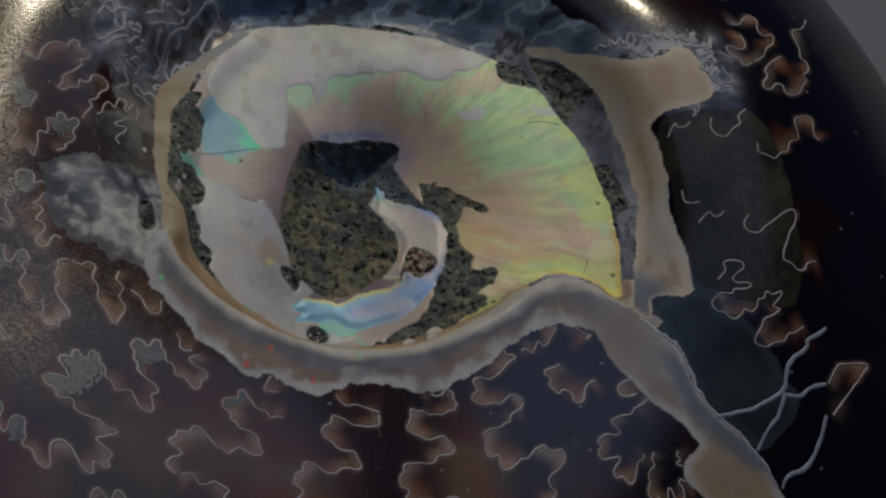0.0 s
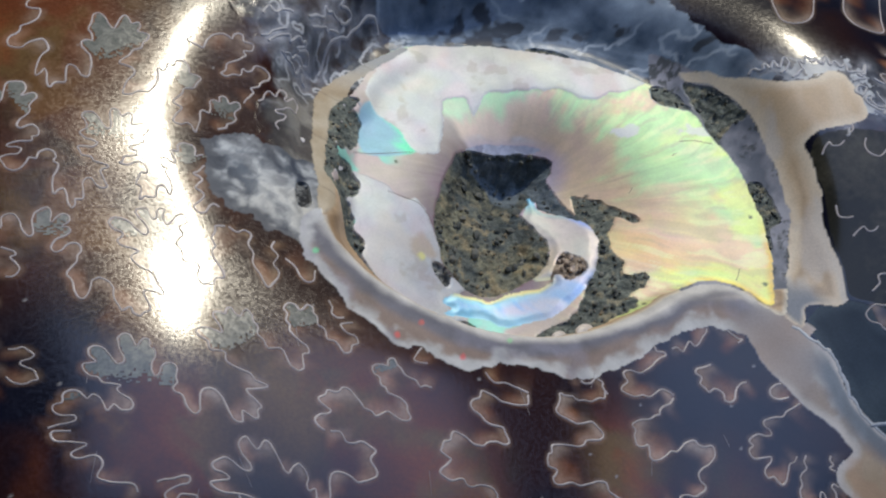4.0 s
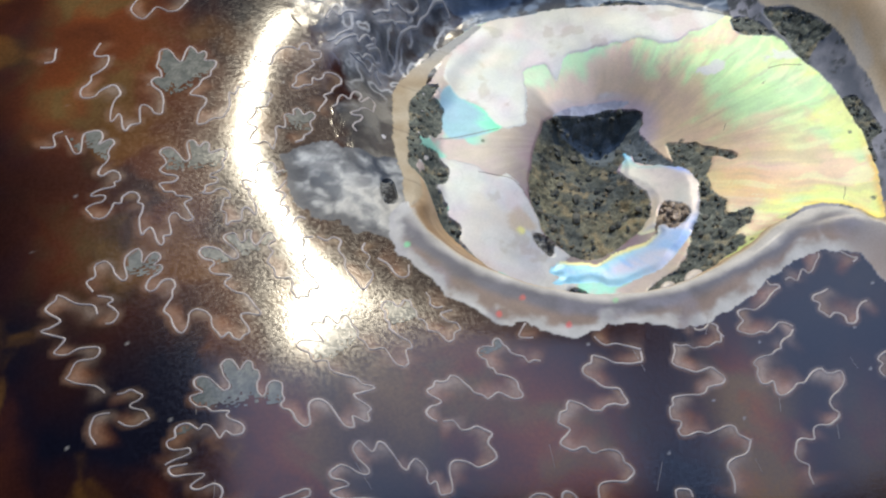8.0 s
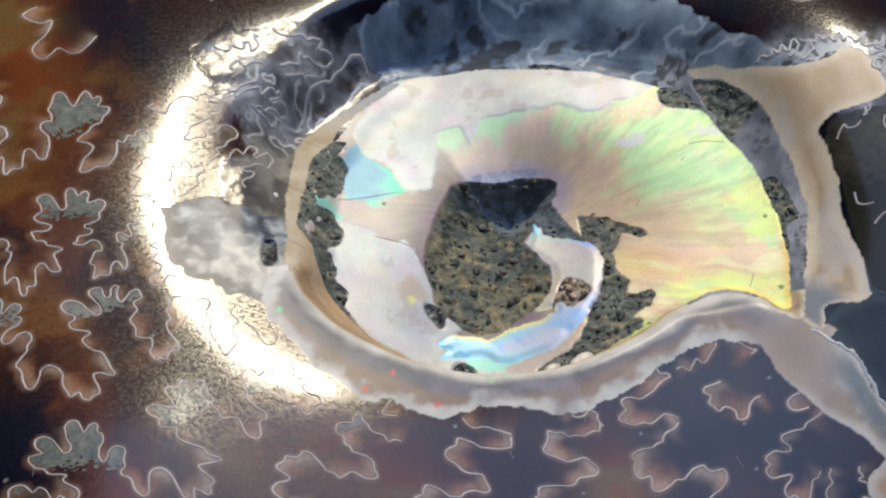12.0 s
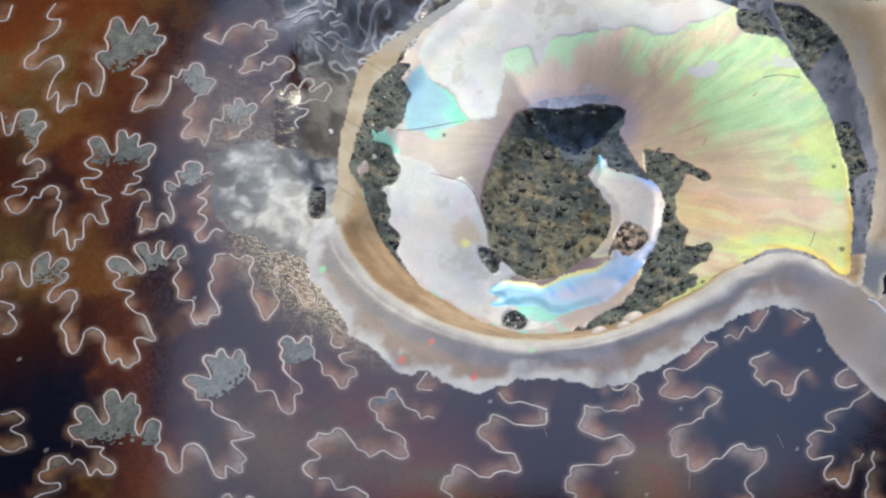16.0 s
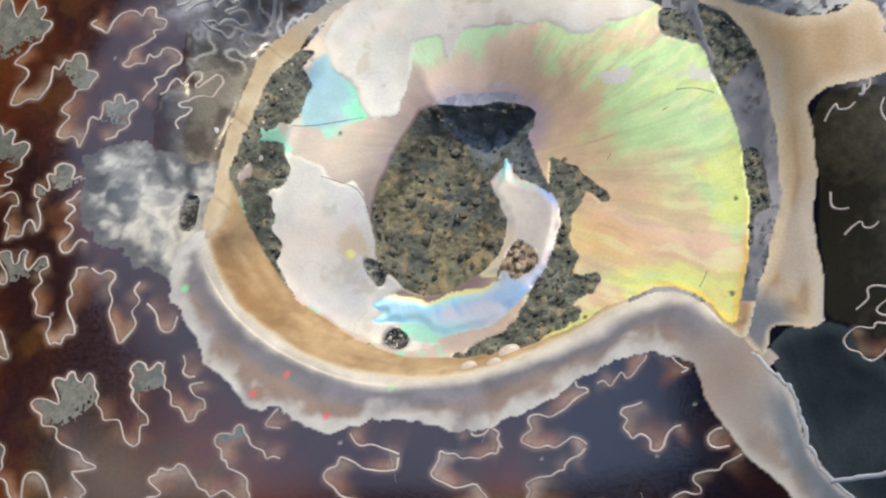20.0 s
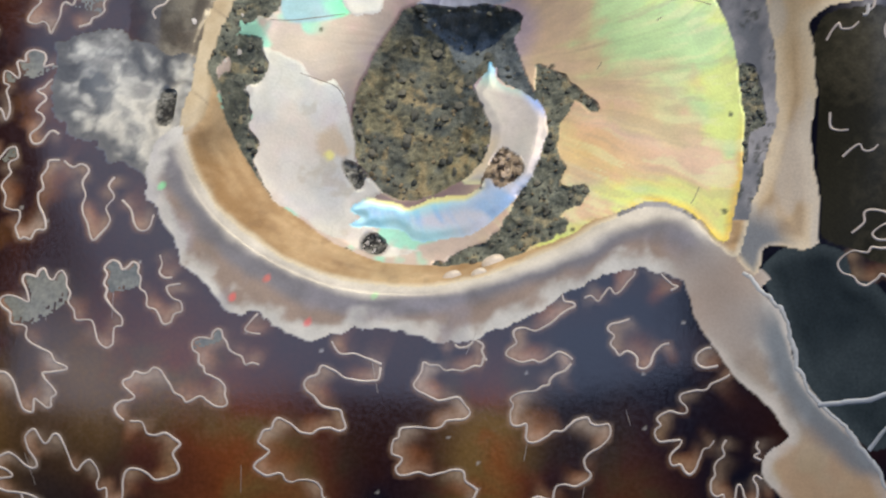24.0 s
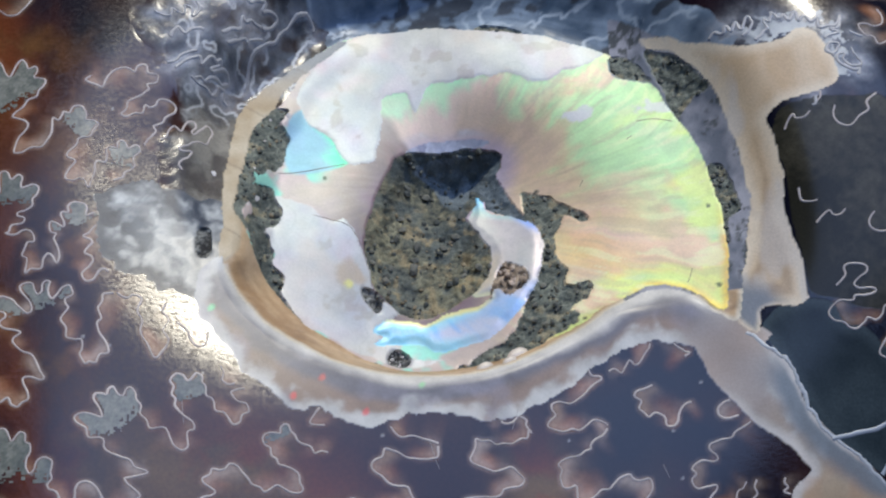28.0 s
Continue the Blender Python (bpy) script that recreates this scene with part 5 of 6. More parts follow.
fan = mix(fan, (0.46, 0.36, 0.30), 0.30 * step(0.18, 0.36, -streak) * step(0.15, 0.4, out))
crisp = contour(fbm(bent * 8, out * 1.6, 195, 4) * 0.12)
fan = fan * (1 - 0.10 * step(0.008, 0.002, crisp) * step(0.15, 0.4, out) * step(-0.1, 0.2, patchy))[..., None]
pale = mix((0.60, 0.53, 0.49), (0.74, 0.66, 0.61), 0.5 + cloud2 + 0.7 * fbm(X * 12, Y * 12, 216, 3))
pale = pale * (1 - 0.08 * step(0.006, 0.001, contour(fbm(X * 3.5, Y * 3.5, 215, 3))))[..., None]
pale = mix(pale, (0.68, 0.54, 0.47), 0.6 * step(0.05, 0.3, fbm(X * 4, Y * 4, 214, 3)))
pale = mix(pale, (0.56, 0.56, 0.58), 0.3 * step(0.1, 0.35, fbm(X * 5, Y * 5, 218, 3)))
pale = mix(pale, (0.50, 0.40, 0.32), 0.5 * step(0.30, 0.42, fbm(X * 9, Y * 9, 219, 3)))
# tan of the upper slope is painted lighter to offset its shading
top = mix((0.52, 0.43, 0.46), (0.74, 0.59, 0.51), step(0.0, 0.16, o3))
top = mix(top, mix((0.42, 0.72, 0.48), (0.60, 0.72, 0.52), 0.5 + 2 * patchy), step(0.30, 0.52, o3 + 0.35 * patchy))
at_top = step(radians(38), radians(80), theta + 0.35 * patchy)
nacre = mix(fan, top, at_top)
at_left = np.maximum(step(radians(118), radians(128), theta + 0.2 * fbm(X * 6, Y * 6, 221, 3)), step(radians(-62), radians(-80), theta))
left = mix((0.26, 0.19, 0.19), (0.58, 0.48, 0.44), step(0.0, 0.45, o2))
left = mix(left, (0.40, 0.62, 0.52), step(0.05, 0.3, fbm(X * 7, Y * 7, 226, 3)) * step(0.3, 0.5, out))
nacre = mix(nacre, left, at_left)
teal = mix((0.38, 0.50, 0.55), (0.32, 0.72, 0.50), step(-0.58, -0.50, X + 0.3 * (Y - 0.72) + 0.10 * patchy) * step(-0.38, -0.46, X + 0.3 * (Y - 0.72)))
nacre = mix(nacre, teal, step(0.02, 0.0, d_teal))
nacre = nacre * (1 + 0.06 * fbm(bent * 26, out * 5, 241, 3) + 0.10 * fbm(X * 14, Y * 14, 247, 3))[..., None]
rind = step(0.075, 0.03, d_disc + 0.05 * fbm(X * 14, Y * 14, 243, 3)) * step(0.75, 0.85, Y)
nacre = mix(nacre, mix((0.22, 0.22, 0.27), (0.66, 0.66, 0.70), 0.5 + 1.6 * fbm(X * 18, Y * 18, 245, 3)), rind)
gd, vd = grains(X * 11, Y * 11, 56)
nacre = mix(nacre, (0.05, 0.05, 0.04), 0.85 * (vd > 0.965) * step(0.15, 0.06, gd + 0.15 * fine))
lum = nacre.mean(-1, keepdims=True)
nacre = np.clip(lum + 1.5 * (nacre - lum), 0.02, 0.9)
for x, y in [(0.704, 0.787), (0.76, 0.80), (1.222, 0.784)]:
    nacre = mix(nacre, (0.70, 0.64, 0.62), 0.85 * step(0.055, 0.035, np.hypot(0.7 * (X - x) + 0.2 * (Y - y), 1.7 * (Y - y)) + 0.13 * fbm(X * 13, Y * 13, 249, 4)))
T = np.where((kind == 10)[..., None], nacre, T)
pale = mix(pale, (0.58, 0.40, 0.28), 0.8 * step(0.09, 0.05, np.hypot(X + 0.43, Y + 0.04) + 0.05 * fbm(X * 14, Y * 14, 213, 3)))
pale = mix(pale, (0.84, 0.72, 0.26), 0.9 * step(0.035, 0.015, np.hypot(X + 0.438, Y + 0.094) + 0.015 * fbm(X * 20, Y * 20, 217, 3)))
T = np.where(np.isin(kind, (20, 21))[..., None], pale, T)
# the innermost whorl: cream with a blue tip, then blue with a yellow and cyan rim
lower = step(-0.10, -0.24, Y + 0.25 * (X - 0.3) ** 2)
cream = mix((0.56, 0.52, 0.50), (0.72, 0.66, 0.62), 0.5 + 1.4 * cloud2 + 0.6 * fine)
whorl = mix(cream, mix((0.42, 0.60, 0.84), (0.68, 0.70, 0.80), 0.5 + 2.2 * fbm(bent * 14, out * 2, 251, 4)), lower)
whorl = mix(whorl, (0.74, 0.62, 0.48), (1 - lower) * step(0.10, 0.02, d_disc + 0.03 * soft) * step(0.1, 0.0, Y))
whorl = mix(whorl, (0.48, 0.66, 0.60), 0.8 * step(0.26, 0.33, Y + 0.3 * (X - 0.35)) * step(0.52, 0.40, Y))
whorl = mix(whorl, (0.26, 0.44, 0.88), 0.8 * (1 - lower) * step(0.06, 0.0, -d_blue + 0.03 * cloud2) * step(0.40, 0.50, X) * step(0.12, 0.2, Y))
whorl = mix(whorl, (0.20, 0.52, 0.76), step(0.33, 0.44, Y))
whorl = mix(whorl, (0.34, 0.74, 0.80), 0.7 * lower * step(0.09, 0.02, -d_blue + 0.03 * soft) * step(0.30, 0.05, X))
whorl = mix(whorl, (0.88, 0.78, 0.34), 0.9 * lower * step(0.035, 0.008, -d_blue) * step(0.12, 0.06, d_disc))
lum = whorl.mean(-1, keepdims=True)
whorl = np.clip(lum + 1.15 * (whorl - lum), 0.02, 0.9)
T = np.where((kind == 11)[..., None], whorl, T)
# lay paints the pit's sun shadow into the core, darker to the upper right
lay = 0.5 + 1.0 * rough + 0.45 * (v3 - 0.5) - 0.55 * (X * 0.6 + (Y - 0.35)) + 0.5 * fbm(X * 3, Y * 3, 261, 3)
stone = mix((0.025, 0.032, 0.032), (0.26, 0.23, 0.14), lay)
stone = mix(stone, (0.09, 0.105, 0.10), 0.7 * step(0.0, 0.3, fbm(X * 5, Y * 5, 263, 3)))
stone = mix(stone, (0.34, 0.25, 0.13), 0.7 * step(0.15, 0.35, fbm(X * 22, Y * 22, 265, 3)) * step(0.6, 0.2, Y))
stone = mix(stone, (0.02, 0.024, 0.022), 0.5 * step(-0.15, -0.35, fbm(X * 26, Y * 26, 269, 3)))
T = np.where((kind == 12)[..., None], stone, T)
grey = mix((0.05, 0.058, 0.052), (0.24, 0.24, 0.18), 0.5 + 0.9 * rough + 0.5 * (v3 - 0.5))
grey = mix(grey, (0.36, 0.29, 0.17), 0.7 * step(0.2, 0.4, fbm(X * 22, Y * 22, 265, 3)))
T = np.where(np.isin(kind, (13, 14, 18, 19))[..., None], grey, T)
T = np.where(np.isin(kind, (15, 16))[..., None], mix((0.02, 0.018, 0.016), (0.34, 0.32, 0.28), 0.40 + 1.2 * rough + 0.9 * (v3 - 0.5)), T)
T = np.where((kind == 17)[..., None], mix((0.07, 0.045, 0.03), (0.52, 0.38, 0.26), 0.5 + 1.3 * rough + 0.9 * (v2 - 0.5)), T)

stem = mix((0.40, 0.31, 0.25), (0.50, 0.35, 0.21), step(-1.1, -1.7, Y + 0.25 * soft))
stem = mix(stem, (0.62, 0.55, 0.50), step(0.06, 0.0, -d_stem + 0.03 * soft))
stem = mix(stem, (0.36, 0.295, 0.27), 0.8 * step(0.22, 0.0, d_band + 0.1 * soft))
stem = mix(stem, (0.58, 0.50, 0.44), 0.7 * step(0.05, 0.0, -d_stem + 0.05 * fbm(X * 8, Y * 8, 113, 3)) * step(0.02, 0.08, d_band))
stem = mix(stem, (0.62, 0.56, 0.52), 0.7 * step(0.08, 0.35, fbm(X * 5, Y * 5, 121, 4)))
stem = mix(stem, (0.46, 0.27, 0.17), 0.5 * step(0.08, 0.35, fbm(X * 4, Y * 4, 122, 4)))
stem = stem * (1 + 0.25 * fbm(X * 6, Y * 6, 115, 4))[..., None]
stem = mix(stem, (0.13, 0.165, 0.20), 0.8 * step(0.15, 0.06, d_black + 0.05 * soft) * step(0.0, 0.03, d_black) * step(-0.65, -0.85, Y))
T = np.where((kind == 24)[..., None], stem, T)
# the hollow's shadow is put into its dark blue-grey tint
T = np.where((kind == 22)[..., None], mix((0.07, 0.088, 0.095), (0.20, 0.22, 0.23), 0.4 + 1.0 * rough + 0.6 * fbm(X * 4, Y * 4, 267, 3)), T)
T = np.where((kind == 23)[..., None], mix((0.20, 0.21, 0.27), (0.66, 0.66, 0.70), 0.5 + rough), T)

T[..., 0] *= 0.94

# the band runs into the stem without a seam
both = np.isin(kind, (1, 24)).astype(float)
weight = blur(blur(both, 9, 0), 9, 1) + 1e-6
join = step(0.14, 0.0, d_band) * step(0.14, 0.0, d_stem)
for k in range(3):
    even_tone = blur(blur(T[..., k] * both, 9, 0), 9, 1) / weight
    T[..., k] = np.where(both > 0, T[..., k] * (1 - join) + even_tone * join, T[..., k])

# ---------------------------------------------------------------- suture lines
from mathutils import kdtree
LINES = []
for control in SUTURES:
    line = curve(control, closed=False, n=6)
    line = line + 0.004 * np.stack([fbm(line[:, 0] * 24, line[:, 1] * 24, 301, 2), fbm(line[:, 0] * 24, line[:, 1] * 24, 331, 2)], -1)
    run = np.concatenate([[0], np.cumsum(np.hypot(*np.diff(line, axis=0).T))])
    even = np.linspace(0, run[-1], int(run[-1] / 0.006) + 2)
    LINES.append(np.stack([np.interp(even, run, line[:, 0]), np.interp(even, run, line[:, 1])], -1))
every = np.concatenate(LINES)
# from each point of a line towards the middle of the lobe that it bounds
inward = []
for line in LINES:
    wide = np.concatenate([np.repeat(line[:1], 50, 0), line, np.repeat(line[-1:], 50, 0)])
    inward.append(np.stack([np.convolve(wide[:, k], np.ones(101) / 101, 'valid') for k in (0, 1)], -1) - line)
inward = np.concatenate(inward)
depth = np.hypot(*inward.T)
outwards = -(inward * (every - (CX, CY))).sum(1) / (depth * np.hypot(*(every - (CX, CY)).T) + 1e-9)
tree = kdtree.KDTree(len(every))
for i, (x, y) in enumerate(every):
    tree.insert((x, y, 0), i)
tree.balance()
near = np.where((kind == 0) & (X > -3.4) & (X < 2.9) & (Y > -2.5) & (Y < 2.3))
fringe, amber = np.zeros(X.shape), np.zeros(X.shape)
for j, i in zip(*near):
    (px, py, _), k, dist = tree.find((X[j, i], Y[j, i], 0))
    if dist < 0.34:
        facing = ((X[j, i] - px) * inward[k, 0] + (Y[j, i] - py) * inward[k, 1]) / (depth[k] * dist + 1e-9)
        inside = min(depth[k] / 0.06, 1.0) * min(max(0.3 + 1.5 * facing, 0.0), 1.0)
        fringe[j, i] = math.exp(-(dist / 0.036) ** 1.2) * inside
        amber[j, i] = math.exp(-(dist / 0.13) ** 2) * inside * min(max(0.4 + outwards[k], 0.1), 1.0)
fringe, amber = (blur(blur(f, 2, 0), 2, 1) for f in (fringe, amber))
T = np.where((kind == 0)[..., None], mix(T, mix((0.18, 0.036, 0.005), (0.31, 0.090, 0.010), 0.5 + 1.6 * cloud2), 1.0 * amber), T)
rim = mix((0.34, 0.22, 0.12), (0.46, 0.38, 0.31), 0.5 + 1.2 * cloud2)
T = np.where((kind == 0)[..., None], mix(T, rim, 0.95 * fringe), T)

# frost along the frills, with brown pits between them
frills = np.concatenate([curve(p, False, 6) for p in FRILLS])
tree = kdtree.KDTree(len(frills))
for i, (x, y) in enumerate(frills):
    tree.insert((x, y, 0), i)
tree.balance()
frost = np.zeros(X.shape)
for j, i in zip(*np.where(np.isin(kind, (0, 3, 5, 25)) & (Y > 0.4) & (X > -1.9) & (X < 2.5) & (Y < 1.9))):
    dist = tree.find((X[j, i], Y[j, i], 0))[2]
    if dist < 0.2:
        frost[j, i] = math.exp(-(dist / 0.055) ** 1.3)
frost = np.clip(frost * (0.75 + 0.9 * fbm(X * 14, Y * 14, 561, 3)), 0, 1)
T = np.where(np.isin(kind, (0, 3, 5, 25))[..., None], mix(T, mix((0.24, 0.26, 0.29), (0.50, 0.50, 0.50), 0.5 + 1.5 * cloud2 + fine), 0.85 * frost), T)

# ---------------------------------------------------------------- the fossil and its parts
def slab(name, lo, hi, label):
    """A plain box of the unseen room added round the fossil."""
    lo, hi = Vector(lo), Vector(hi)
    bm = bmesh.new()
    bmesh.ops.create_cube(bm, size=1, matrix=Matrix.Translation((lo + hi) / 2) @ Matrix.Diagonal((*(hi - lo), 1)))
    bmesh.ops.bevel(bm, geom=bm.edges, offset=0.002, segments=1)
    me = bpy.data.meshes.new(name)
    bm.to_mesh(me)
    bm.free()
    coloured(me, np.full((len(me.vertices), 3), 0.25))
    me.materials.append(PLASTER)
    return tagged(new(name, me), label, name.split("_")[0], kind="structure")


fossil = tagged(new("ammonite"), "polished ammonite fossil with frilled sutures and nacre centre", "fossil")


def coloured(me, colours):
    attr = me.attributes.new("tint", 'FLOAT_COLOR', 'POINT')
    attr.data.foreach_set("color", np.concatenate([colours, np.ones((len(colours), 1))], 1).astype(np.float32).ravel())


PLASTER = mineral("grey_plaster", 0.8, grain=2.0, fine=0.3, vary=0.1)
# table, floor and walls are unseen, added to enclose the light
slab("table", (-0.3, -0.3, -0.75), (0.3, 0.3, 0.0), "unseen grey table block added under the fossil")
slab("floor", (-2, -2, -0.85), (2, 2.4, -0.75), "unseen grey floor added below the fossil")
slab("wall_south", (-2.1, -2.1, -0.85), (2.1, -2, 1.6), "unseen grey wall added round the fossil")
slab("wall_north", (-2.1, 2.4, -0.85), (2.1, 2.5, 1.6), "unseen grey wall added round the fossil")
slab("wall_west", (-2.1, -2, -0.85), (-2, 2.4, 1.6), "unseen grey wall added round the fossil")
slab("wall_east", (2, -2, -0.85), (2.1, 2.4, 1.6), "unseen grey wall added round the fossil")
# unseen ceiling, added with an opening for the area lamp and sun
slab("ceiling", (-2, -2, 1.5), (2, 0.02, 1.6), "unseen grey ceiling added to frame the area lamp")
slab("ceiling_north", (-2, 1.85, 1.5), (2, 2.4, 1.6), "unseen grey ceiling added to frame the area lamp")
slab("ceiling_west", (-2, 0.02, 1.5), (-0.4, 1.85, 1.6), "unseen grey ceiling added to frame the area lamp")
slab("ceiling_east", (1.0, 0.02, 1.5), (2, 1.85, 1.6), "unseen grey ceiling added to frame the area lamp")


# borders between the regions, rounded from the grid's steps
PX, PY, PZ = X.copy(), Y.copy(), Z.copy()
cells = kind[:-1, :-1]
flat_edge = np.zeros(X.shape, bool)
flat_edge[1:-1, :-1] = cells[1:] != cells[:-1]
tall_edge = np.zeros(X.shape, bool)
tall_edge[:-1, 1:-1] = cells[:, 1:] != cells[:, :-1]
for turn in range(4):
    count = np.zeros(X.shape)
    total = [np.zeros(X.shape) for k in range(3)]
    for edge, axis in ((flat_edge, 1), (tall_edge, 0)):
        e = edge.astype(float)
        back = np.roll(e, 1, axis)
        count += e + back
        for k, p in enumerate((PX, PY, PZ)):
            total[k] += e * np.roll(p, -1, axis) + back * np.roll(p, 1, axis)
    on = count == 2
    for k, p in enumerate((PX, PY, PZ)):
        p[on] = 0.5 * p[on] + 0.25 * total[k][on]


def part(name, me, mat, parent, label=""):
    me.materials.append(mat)
    ob = new(name, me)
    ob.parent = parent
    return tagged(ob, label)


def patch(name, keep, mat, label="", lift=0.0, colours=None, parent=None):
    """The cells of the plan that are kept, as one mesh."""
    cell = keep[:-1, :-1]
    ny, nx = X.shape
    idx = np.arange(ny * nx).reshape(ny, nx)
    q = np.stack([idx[:-1, :-1], idx[:-1, 1:], idx[1:, 1:], idx[1:, :-1]], -1)[cell]
    used, inv = np.unique(q, return_inverse=True)
    v = np.stack([PX.ravel()[used] * CM, PY.ravel()[used] * CM, (PZ.ravel()[used] + TOP + lift) * CM], -1)
    me = bpy.data.meshes.new(name)
    me.from_pydata(v, [], inv.reshape(-1, 4))
    coloured(me, T.reshape(-1, 3)[used] if colours is None else colours.reshape(-1, 3)[used])
    me.shade_smooth()
    return part(name, me, mat, parent or fossil, label)


FINISH = [POLISHED, CALCITE, WALL, CALCITE, CALCITE, FRILLED, CHAMBER, CHAMBER, WALL, CALCITE, NACRE, BLUE_NACRE] + [STONE] * 8 + [NACRE] * 2 + [STONE, BLUE_NACRE, CALCITE, CALCITE, WALL]
NOTES = ["near-black polished calcite with amber depths", "lilac-grey shell band with white edges", "tan septum wall with a side arm", "blue-grey clouded matrix", "whitish dendritic crystal patch",
         "dark patch with white frills", "blue-black polished chamber", "olive-brown polished chamber", "tan umbilical wall", "lilac-grey stone between nacre and septum",
         "iridescent green and pink nacre", "pale blue nacre of the innermost whorl", "rough grey-green stone in the centre", "rough grey stone", "rough grey stone", "dark stone spot", "dark stone spot", "brown crystal cluster",
         "dark stone wedge", "dark stone pocket", "pinkish-white outer shell layer", "pinkish-white outer shell layer", "hollow beside the innermost whorl, shade painted into its dark tint", "pale blue nacre edge", "lilac and tan septum stem", "white feathery fringe round the side arm", "narrow jointed tan rim strip"]
PARTS = []
ON_SHELF = np.hypot(X, Y) < 5.2
for k, (name, mat, note) in enumerate(zip(KINDS, FINISH, NOTES)):
    under = {15: 10, 16: 10, 20: 10, 21: 10, 22: 12, 23: 12}.get(k)
    PARTS.append(patch(name.replace("_right", "").replace("_left", ""), (kind == k) & ON_SHELF, mat, note, parent=None if under is None else PARTS[under]))
shell_part, nacre_part = PARTS[0], PARTS[10]


def height(x, y):
    """Height of the plan at any place."""
    i = np.clip(np.searchsorted(gx, x) - 1, 0, len(gx) - 2)
    j = np.clip(np.searchsorted(gy, y) - 1, 0, len(gy) - 2)
    s, t = (x - gx[i]) / (gx[i + 1] - gx[i]), (y - gy[j]) / (gy[j + 1] - gy[j])
    return (Z[j, i] * (1 - s) + Z[j, i + 1] * s) * (1 - t) + (Z[j + 1, i] * (1 - s) + Z[j + 1, i + 1] * s) * t


def ribbon(name, line, width, lift, colour, mat, label="", parent=None):
    """A thin raised thread along a line on the surface."""
    d = np.gradient(line, axis=0)
    d /= np.linalg.norm(d, axis=1, keepdims=True) + 1e-9
    s = np.stack([-d[:, 1], d[:, 0]], -1)
    n = len(line)
    w = width * (0.8 + 0.5 * fbm(line[:, 0] * 11, line[:, 1] * 11, 401, 2))[:, None]
    rows = []
    for f, h in ((-0.5, -0.002), (-0.25, lift), (0.25, lift), (0.5, -0.002)):
        p = line + s * w * f
        rows.append(np.column_stack([p * CM, (height(p[:, 0], p[:, 1]) + TOP + h) * CM]))
    v = np.concatenate(rows)
    faces = [(r * n + i, (r + 1) * n + i, (r + 1) * n + i + 1, r * n + i + 1) for r in range(3) for i in range(n - 1)]
    me = bpy.data.meshes.new(name)
    me.from_pydata(v, [], faces)
    c = np.asarray(colour) * (1 + 0.3 * fbm(v[:, 0] * 500, v[:, 1] * 500, 421, 2))[:, None]
    coloured(me, c)
    me.shade_smooth()
    return part(name, me, mat, parent or fossil, label)


def runs(line, ground):
    """The stretches of a line that lie on the given kinds of ground."""
    i = np.clip(np.searchsorted(gx, line[:, 0]), 0, len(gx) - 1)
    j = np.clip(np.searchsorted(gy, line[:, 1]), 0, len(gy) - 1)
    good = np.isin(kind[j, i], ground)
    cuts = np.flatnonzero(np.diff(good.astype(int))) + 1
    return [piece for piece, ok in zip(np.split(line, cuts), np.split(good, cuts)) if ok[0] and len(piece) > 14]


for line in itertools.chain.from_iterable(runs(line, (0, 3, 5, 6, 7, 25)) for line in LINES):
    ribbon("suture_line", line, 0.0145, 0.003, (0.50, 0.44, 0.40), LINE, parent=shell_part)
for points in WEBS:
    line = curve(points, False, 12)
    line = line + 0.012 * np.stack([fbm(line[:, 0] * 9, line[:, 1] * 9, 341, 3), fbm(line[:, 0] * 9, line[:, 1] * 9, 351, 3)], -1)
    ribbon("vein", line, 0.034, 0.004, (0.30, 0.33, 0.36), LINE, "blue-grey calcite vein")

grey_fill = mix((0.10, 0.110, 0.095), (0.23, 0.23, 0.19), 0.5 + 0.8 * cloud2 + 0.5 * fine + 0.5 * (v3 - 0.5))
for s, a, e, b in LOBES:
    chain = [np.reshape(SUTURES[k], (-1, 2)) for k in range(s, e + 1)]
    chain[-1], chain[0] = chain[-1][:b + 1], chain[0][a:] if s < e else chain[0][a:b + 1]
    lobe = np.concatenate([chain[0]] + [c[1:] for c in chain[1:]])
    inside = (region(lobe, 0.3, 4) < -0.008) & (kind == 0)
    (ax, ay), (bx, by) = lobe[0], lobe[-1]
    chord = np.abs((X - ax) * (by - ay) - (Y - ay) * (bx - ax)) / np.hypot(bx - ax, by - ay)
    inside &= chord + 0.09 * fbm(X * 7, Y * 7, 521, 3) + 0.10 * (v3 - 0.5) > 0.015
    patch("lobe_fill", inside, POLISHED, "grey-green stone in a suture lobe", 0.002, grey_fill, shell_part)

for points in FRILLS:
    line = curve(points, False, 10)
    line = line + 0.010 * np.stack([fbm(line[:, 0] * 30, line[:, 1] * 30, 541, 2), fbm(line[:, 0] * 30, line[:, 1] * 30, 551, 2)], -1)
    ribbon("frill", line, 0.024, 0.005, (0.44, 0.43, 0.42), LINE, "white crenulated frill")
for points in CRACKS:
    ribbon("crack", curve(points, False, 6), 0.007, 0.0012, (0.26, 0.21, 0.17), STONE, "dark hairline crack", nacre_part)

# white crust along the dark side of the stem
edge = curve(STEM, n=14)[14 * 15:14 * 24]
edge = edge + 0.022 * np.stack([fbm(edge[:, 0] * 26, edge[:, 1] * 26, 571, 3), fbm(edge[:, 0] * 26, edge[:, 1] * 26, 581, 3)], -1)
ribbon("frill", edge, 0.030, 0.002, (0.40, 0.42, 0.43), LINE, "white crust along the stem")


